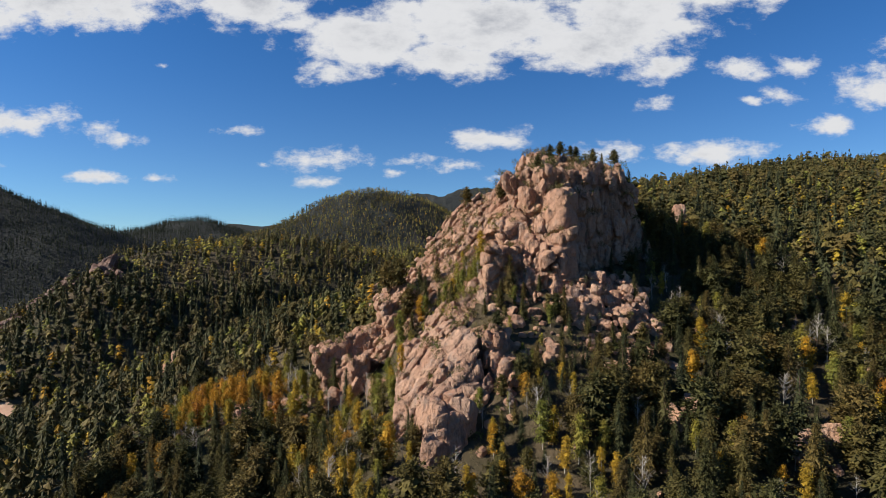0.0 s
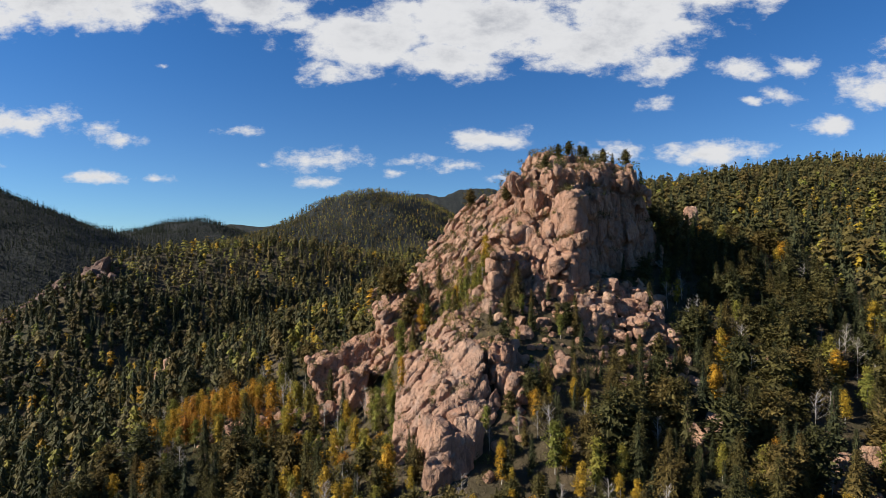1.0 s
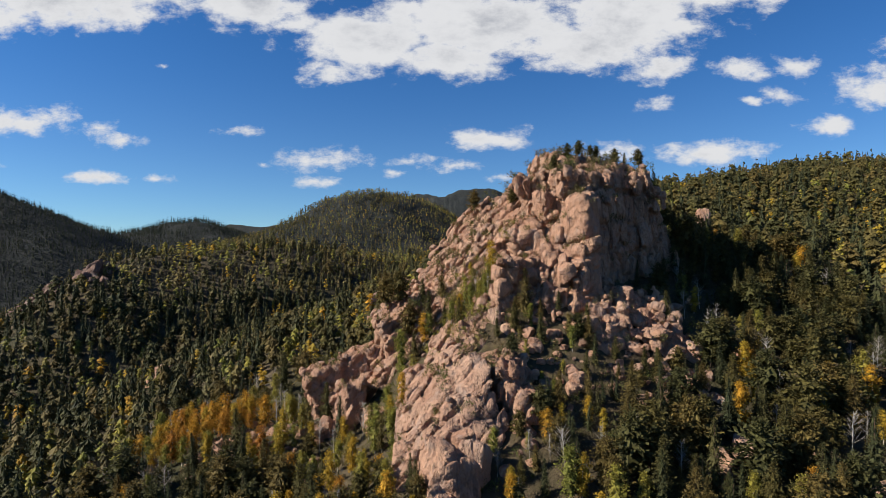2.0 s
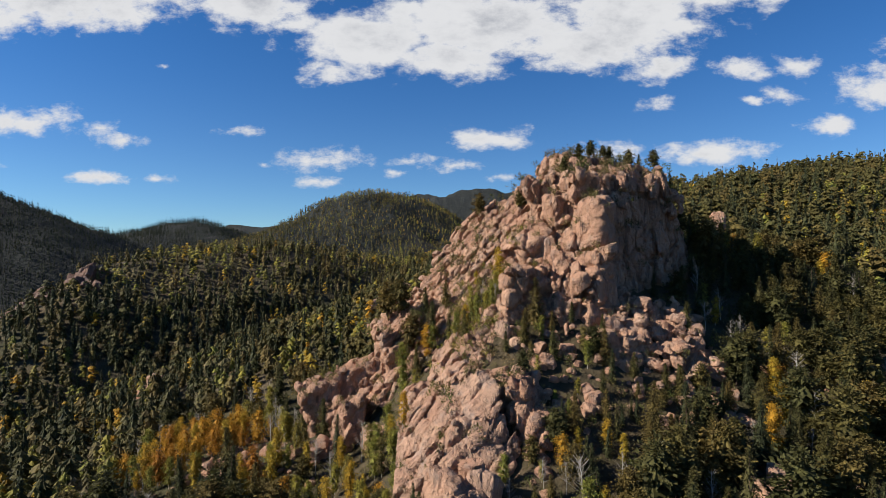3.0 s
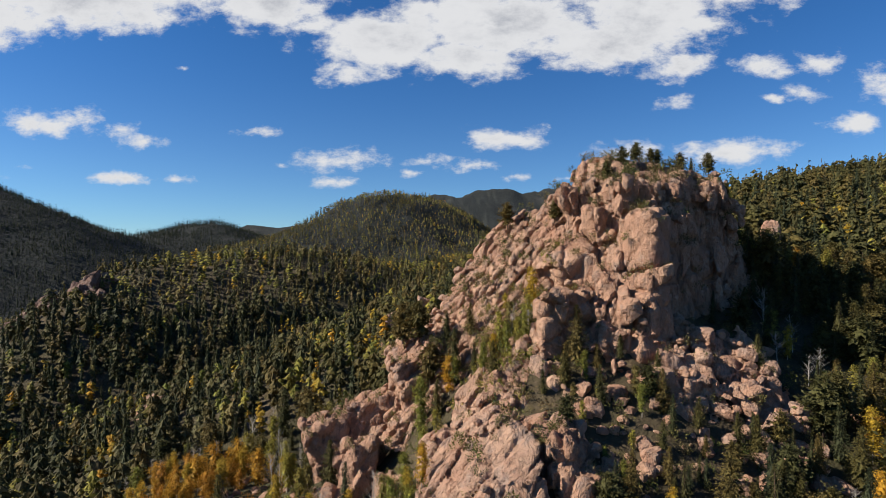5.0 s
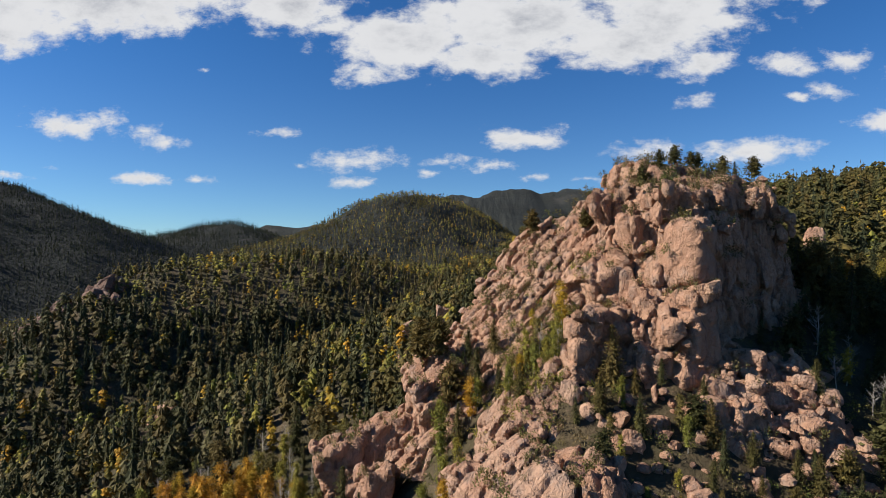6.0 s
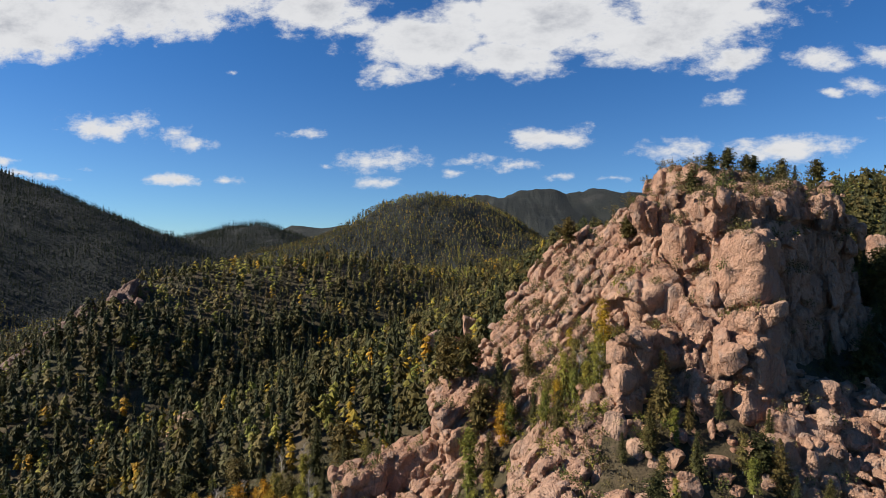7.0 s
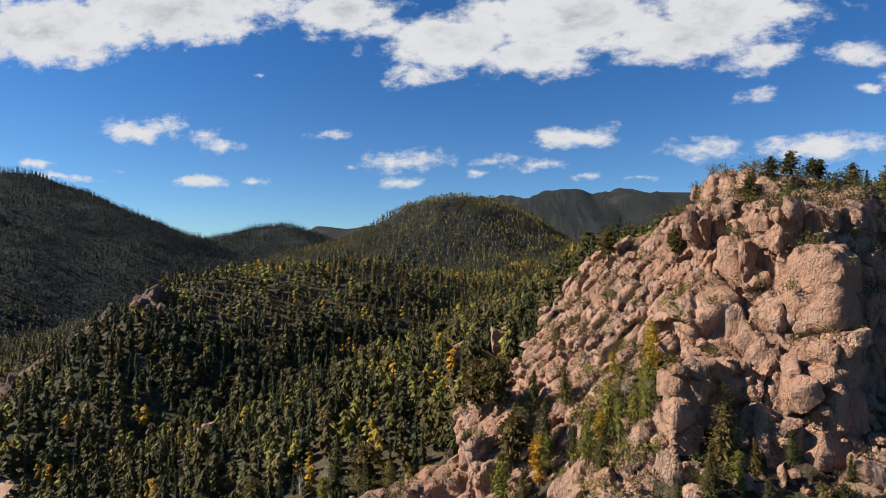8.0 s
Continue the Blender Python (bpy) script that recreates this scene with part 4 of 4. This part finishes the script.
# young trees at the foot of the slope
x, y, r = scatter(-60, 60, 66, 116, 4.6, 22)
z = ground_height(x, y)
for n in range(len(x)):
    kind = ("spruce", "fir", "pine")[int(r.choice(3, p=[.35, .33, .32]))]
    grow(kind, int(r.integers(4)), (x[n], y[n], z[n] - 0.1), r.uniform(3.5, 6.5), r.uniform(0, 6.3), (r.normal(0, .03), r.normal(0, .03)))

# trees that hold on the rock
for kind, px, py, tall, up in (("pine", 25.0, 151, 4.0, 0), ("pine", 28.8, 153, 3.6, 0), ("pine", 31.4, 153, 3.8, 0), ("pine", 34.0, 152, 2.8, 0), ("pine", 36.0, 154, 3.2, 0), ("pine", 40.5, 154, 4.0, 0),
                               ("fir", 43.5, 156, 3.6, 0), ("pine", 15.5, 154, 4.4, 0), ("pine", 47.0, 156, 4.5, 0), ("fir", 51.5, 158, 7.0, 0), ("pine", 7.0, 165, 5.5, 0),
                               ("fir", 15.5, 132, 9.5, 0), ("pine", -11.5, 150, 8.0, 0), ("pine", -9.0, 145, 7.5, 0), ("fir", -4.5, 143, 7.0, 0), ("fir", -1.5, 147, 6.0, 0), ("pine", -15.0, 152, 8.0, 0), ("fir", -7.5, 139, 7.0, 0), ("fir", 13.0, 128, 6.0, 0), ("fir", -6.0, 149, 6.0, 0), ("aspen", 3.5, 141, 6.5, 0), ("aspen", 5.5, 143, 5.0, 0), ("aspen", 8.5, 140, 5.5, 0), ("aspen", 9.5, 143, 4.5, 0),
                               ("aspen", 4.5, 137, 5.0, 0), ("aspen", 6.5, 138.5, 4.5, 0), ("gold", 2.5, 138, 5.0, 0), ("aspen", 7.5, 135.5, 4.5, 0), ("aspen", 1.5, 141, 4.5, 0), ("gold", 5.0, 146, 3.5, 0), ("aspen", 0.5, 136, 5.0, 0), ("fir", -1.0, 140, 4.5, 0), ("fir", 18.5, 131, 4.0, 0),
                               ("fir", 2.0, 133.5, 6.0, 0), ("pine", 11.5, 119.5, 4.5, 0), ("fir", 22.0, 130, 4.0, 0), ("fir", 27.5, 129, 3.5, 0), ("fir", 44.0, 131, 6.0, 0), ("gold", -9.0, 120, 6.0, 0)):
    top = max(ground_at(px, py), float(crag_top(np.array([px]), np.array([py]))[0]) + EYE)
    grow(kind, int(r.integers(4)), (px, py, top - 0.3), tall, r.uniform(0, 6.3))


def forest(name, label, cells, mat, recipe, seed, variants=12):
    """A wood too large to count: many small trees in one mesh."""
    r = np.random.default_rng(seed)
    shapes = [recipe(k + seed) for k in range(variants)]
    heap = Heap()
    x, y, tall = cells
    z = ground_height(x, y)
    which = r.integers(0, variants, len(x))
    for k in range(variants):
        sel = which == k
        n = int(sel.sum())
        if not n:
            continue
        v, f = shapes[k]
        a = r.uniform(0, 6.3, n)
        s = tall[sel] / 10
        wide = s * r.uniform(.85, 1.2, n)
        vx = (v[None, :, 0] * np.cos(a)[:, None] - v[None, :, 1] * np.sin(a)[:, None]) * wide[:, None] + x[sel][:, None]
        vy = (v[None, :, 0] * np.sin(a)[:, None] + v[None, :, 1] * np.cos(a)[:, None]) * wide[:, None] + y[sel][:, None]
        vz = v[None, :, 2] * s[:, None] + z[sel][:, None] - 0.2
        verts = np.stack([vx, vy, vz], -1).reshape(-1, 3)
        faces = (f[None] + (np.arange(n) * len(v))[:, None, None]).reshape(-1, f.shape[1])
        heap.add(verts, faces, np.repeat(r.uniform(0, .999, n), len(v)))
    ob = heap.make(name, mat)
    return tagged(ob, label, "forest", kind="stuff")


TABLE_X, TABLE_Y = np.arange(-1900, 1500, 8.0), np.arange(-40, 1720, 8.0)
TABLE = ground_height(*np.meshgrid(TABLE_X, TABLE_Y))


def quick_height(x, y):
    """The ground's height to the nearest eight metres."""
    i = np.clip(np.round((y + 40) / 8).astype(int), 0, len(TABLE_Y) - 1)
    j = np.clip(np.round((x + 1900) / 8).astype(int), 0, len(TABLE_X) - 1)
    return TABLE[i, j]


def in_sight(x, y):
    return (x > -1.2 * (y - 30) - 30) & (x < 0.92 * y + 15)


def woods(reach0, reach1, cell, seed, detail, tall):
    lo, hi = -1.05 * reach1, 0.8 * reach1
    x, y, r = scatter(lo, hi, 45, reach1, cell, seed)
    d = np.hypot(x, y)
    close = (x > CLOSE[0]) & (x < CLOSE[1]) & (y > CLOSE[2]) & (y < CLOSE[3])
    keep = (d >= reach0) & (d < reach1) & in_sight(x, y) & ~close & (flat_noise(x, y, 30, 3, 71) > -1.6)
    x, y = x[keep], y[keep]
    # leave out the far sides of the hills
    z, open_view = ground_height(x, y) + 12, np.zeros(len(x), bool)
    for ex, ey, ez in ((0, 0, 60), (-5, 40, 68), (-7, 62, 75)):
        blocked = np.zeros(len(x), bool)
        for f in np.linspace(.08, .97, 34):
            blocked |= quick_height(ex + f * (x - ex), ey + f * (y - ey)) > ez + f * (z - ez) + np.where(x < -180, 16, 6)
        open_view |= ~blocked
    x, y = x[open_view], y[open_view]
    share = autumn(x, y) * np.where(x > 70, 0.55, 1.0)
    pick = r.uniform(0, 1, len(x))
    hue = r.uniform(0, 1, len(x))
    high = tall * (.45 + .75 * r.uniform(0, 1, len(x)) ** 1.3)
    conifer = pick >= share
    round_crown = hue < 0.50
    count, lc, lp, ls = detail
    sets = [
        ("spruce_wood", "dense dark spruce and fir wood on the slopes", conifer & ~round_crown, NEEDLES_BLUE if reach0 < 1 else NEEDLES, lambda k: shaggy(whorled_crown(10, 1.4 if k % 2 else 1.85, count[0], count[1], k, "fir"), count[2], count[3], k), 1.0),
        ("pine_wood", "green pine wood on the slopes", conifer & round_crown, NEEDLES, lambda k: shaggy(whorled_crown(10, 2.4, count[0], count[1], k, "pine"), count[2], count[3], k, -.1), 0.95),
        ("golden_aspens", "golden autumn aspens scattered through the woods", ~conifer & (hue < (.20 if reach0 < 300 else .12)), GOLD, lambda k: shaggy(whorled_crown(10, 2.2, lc, lp, k + 50, "pine"), count[2], ls, k, -.2), .74),
        ("turning_aspens", "olive and yellow-green aspens between the conifers", ~conifer & (hue >= (.20 if reach0 < 300 else .12)) & (hue < .66), OLIVE, lambda k: shaggy(whorled_crown(10, 2.4, lc, lp, k + 60, "pine"), count[2], ls, k, -.2), .74),
        ("dry_thicket", "brown leafless thickets between the conifers", ~conifer & (hue >= .66), SCRUB, lambda k: shaggy(whorled_crown(10, 3.0, lc, lp, k + 70, "pine"), count[2], ls, k, -.3), .62),
    ]
    # every tree on the western hills takes needles with the hills' shade painted in
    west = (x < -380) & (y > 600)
    sets.append(("dark_spruce_wood", "dark close spruce wood on the western hills", west, NEEDLES_SHADE, sets[0][4], 1.0))
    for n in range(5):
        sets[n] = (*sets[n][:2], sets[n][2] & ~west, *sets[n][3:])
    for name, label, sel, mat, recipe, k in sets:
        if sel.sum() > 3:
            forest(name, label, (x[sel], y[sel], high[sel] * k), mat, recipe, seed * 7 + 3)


woods(0, 330, 3.7, 31, ((9, 8, 60, .8), 7, 6, .7), 10.5)
woods(330, 700, 4.2, 32, ((6, 6, 12, 1.2), 4, 5, 1.1), 10.0)
woods(700, 1600, 4.8, 33, ((3, 4, 2, 1.8), 2, 4, 1.8), 9.5)


def undergrowth(name, label, count, mat, seed, spot):
    """Low bushes and tufts, uncounted."""
    r = np.random.default_rng(seed)
    x, y = spot(r, count)
    z = np.maximum(ground_height(x, y), crag_top(x, y) + EYE)
    heap = Heap()
    shapes = [leafy_crown(1.0, .75, 9, 12, k, .05, .15) for k in range(6)]
    for n in range(count):
        v, f = shapes[int(r.integers(6))]
        heap.add(v * r.uniform(.7, 2.0) + (x[n], y[n], z[n]), f, r.uniform())
    tagged(heap.make(name, mat), label, "bush", kind="stuff")


undergrowth("dry_bushes", "dry brown bushes and grass tufts on the slope", 900, SCRUB, 41, lambda r, n: (r.uniform(-75, 100, n), r.uniform(74, 176, n)))
undergrowth("green_bushes", "low green and yellow bushes among the rocks", 420, GREENS, 42, lambda r, n: (r.uniform(-40, 60, n), r.uniform(98, 168, n)))
undergrowth("gully_bushes", "yellow-green bushes in the crag's gully", 110, OLIVE, 43, lambda r, n: (r.normal(5, 4, n), r.normal(139, 5, n)))
undergrowth("ledge_bushes", "small dry brown bushes on the ledges of the crag", 150, SCRUB, 44, lambda r, n: (r.uniform(-8, 44, n), r.uniform(140, 164, n)))
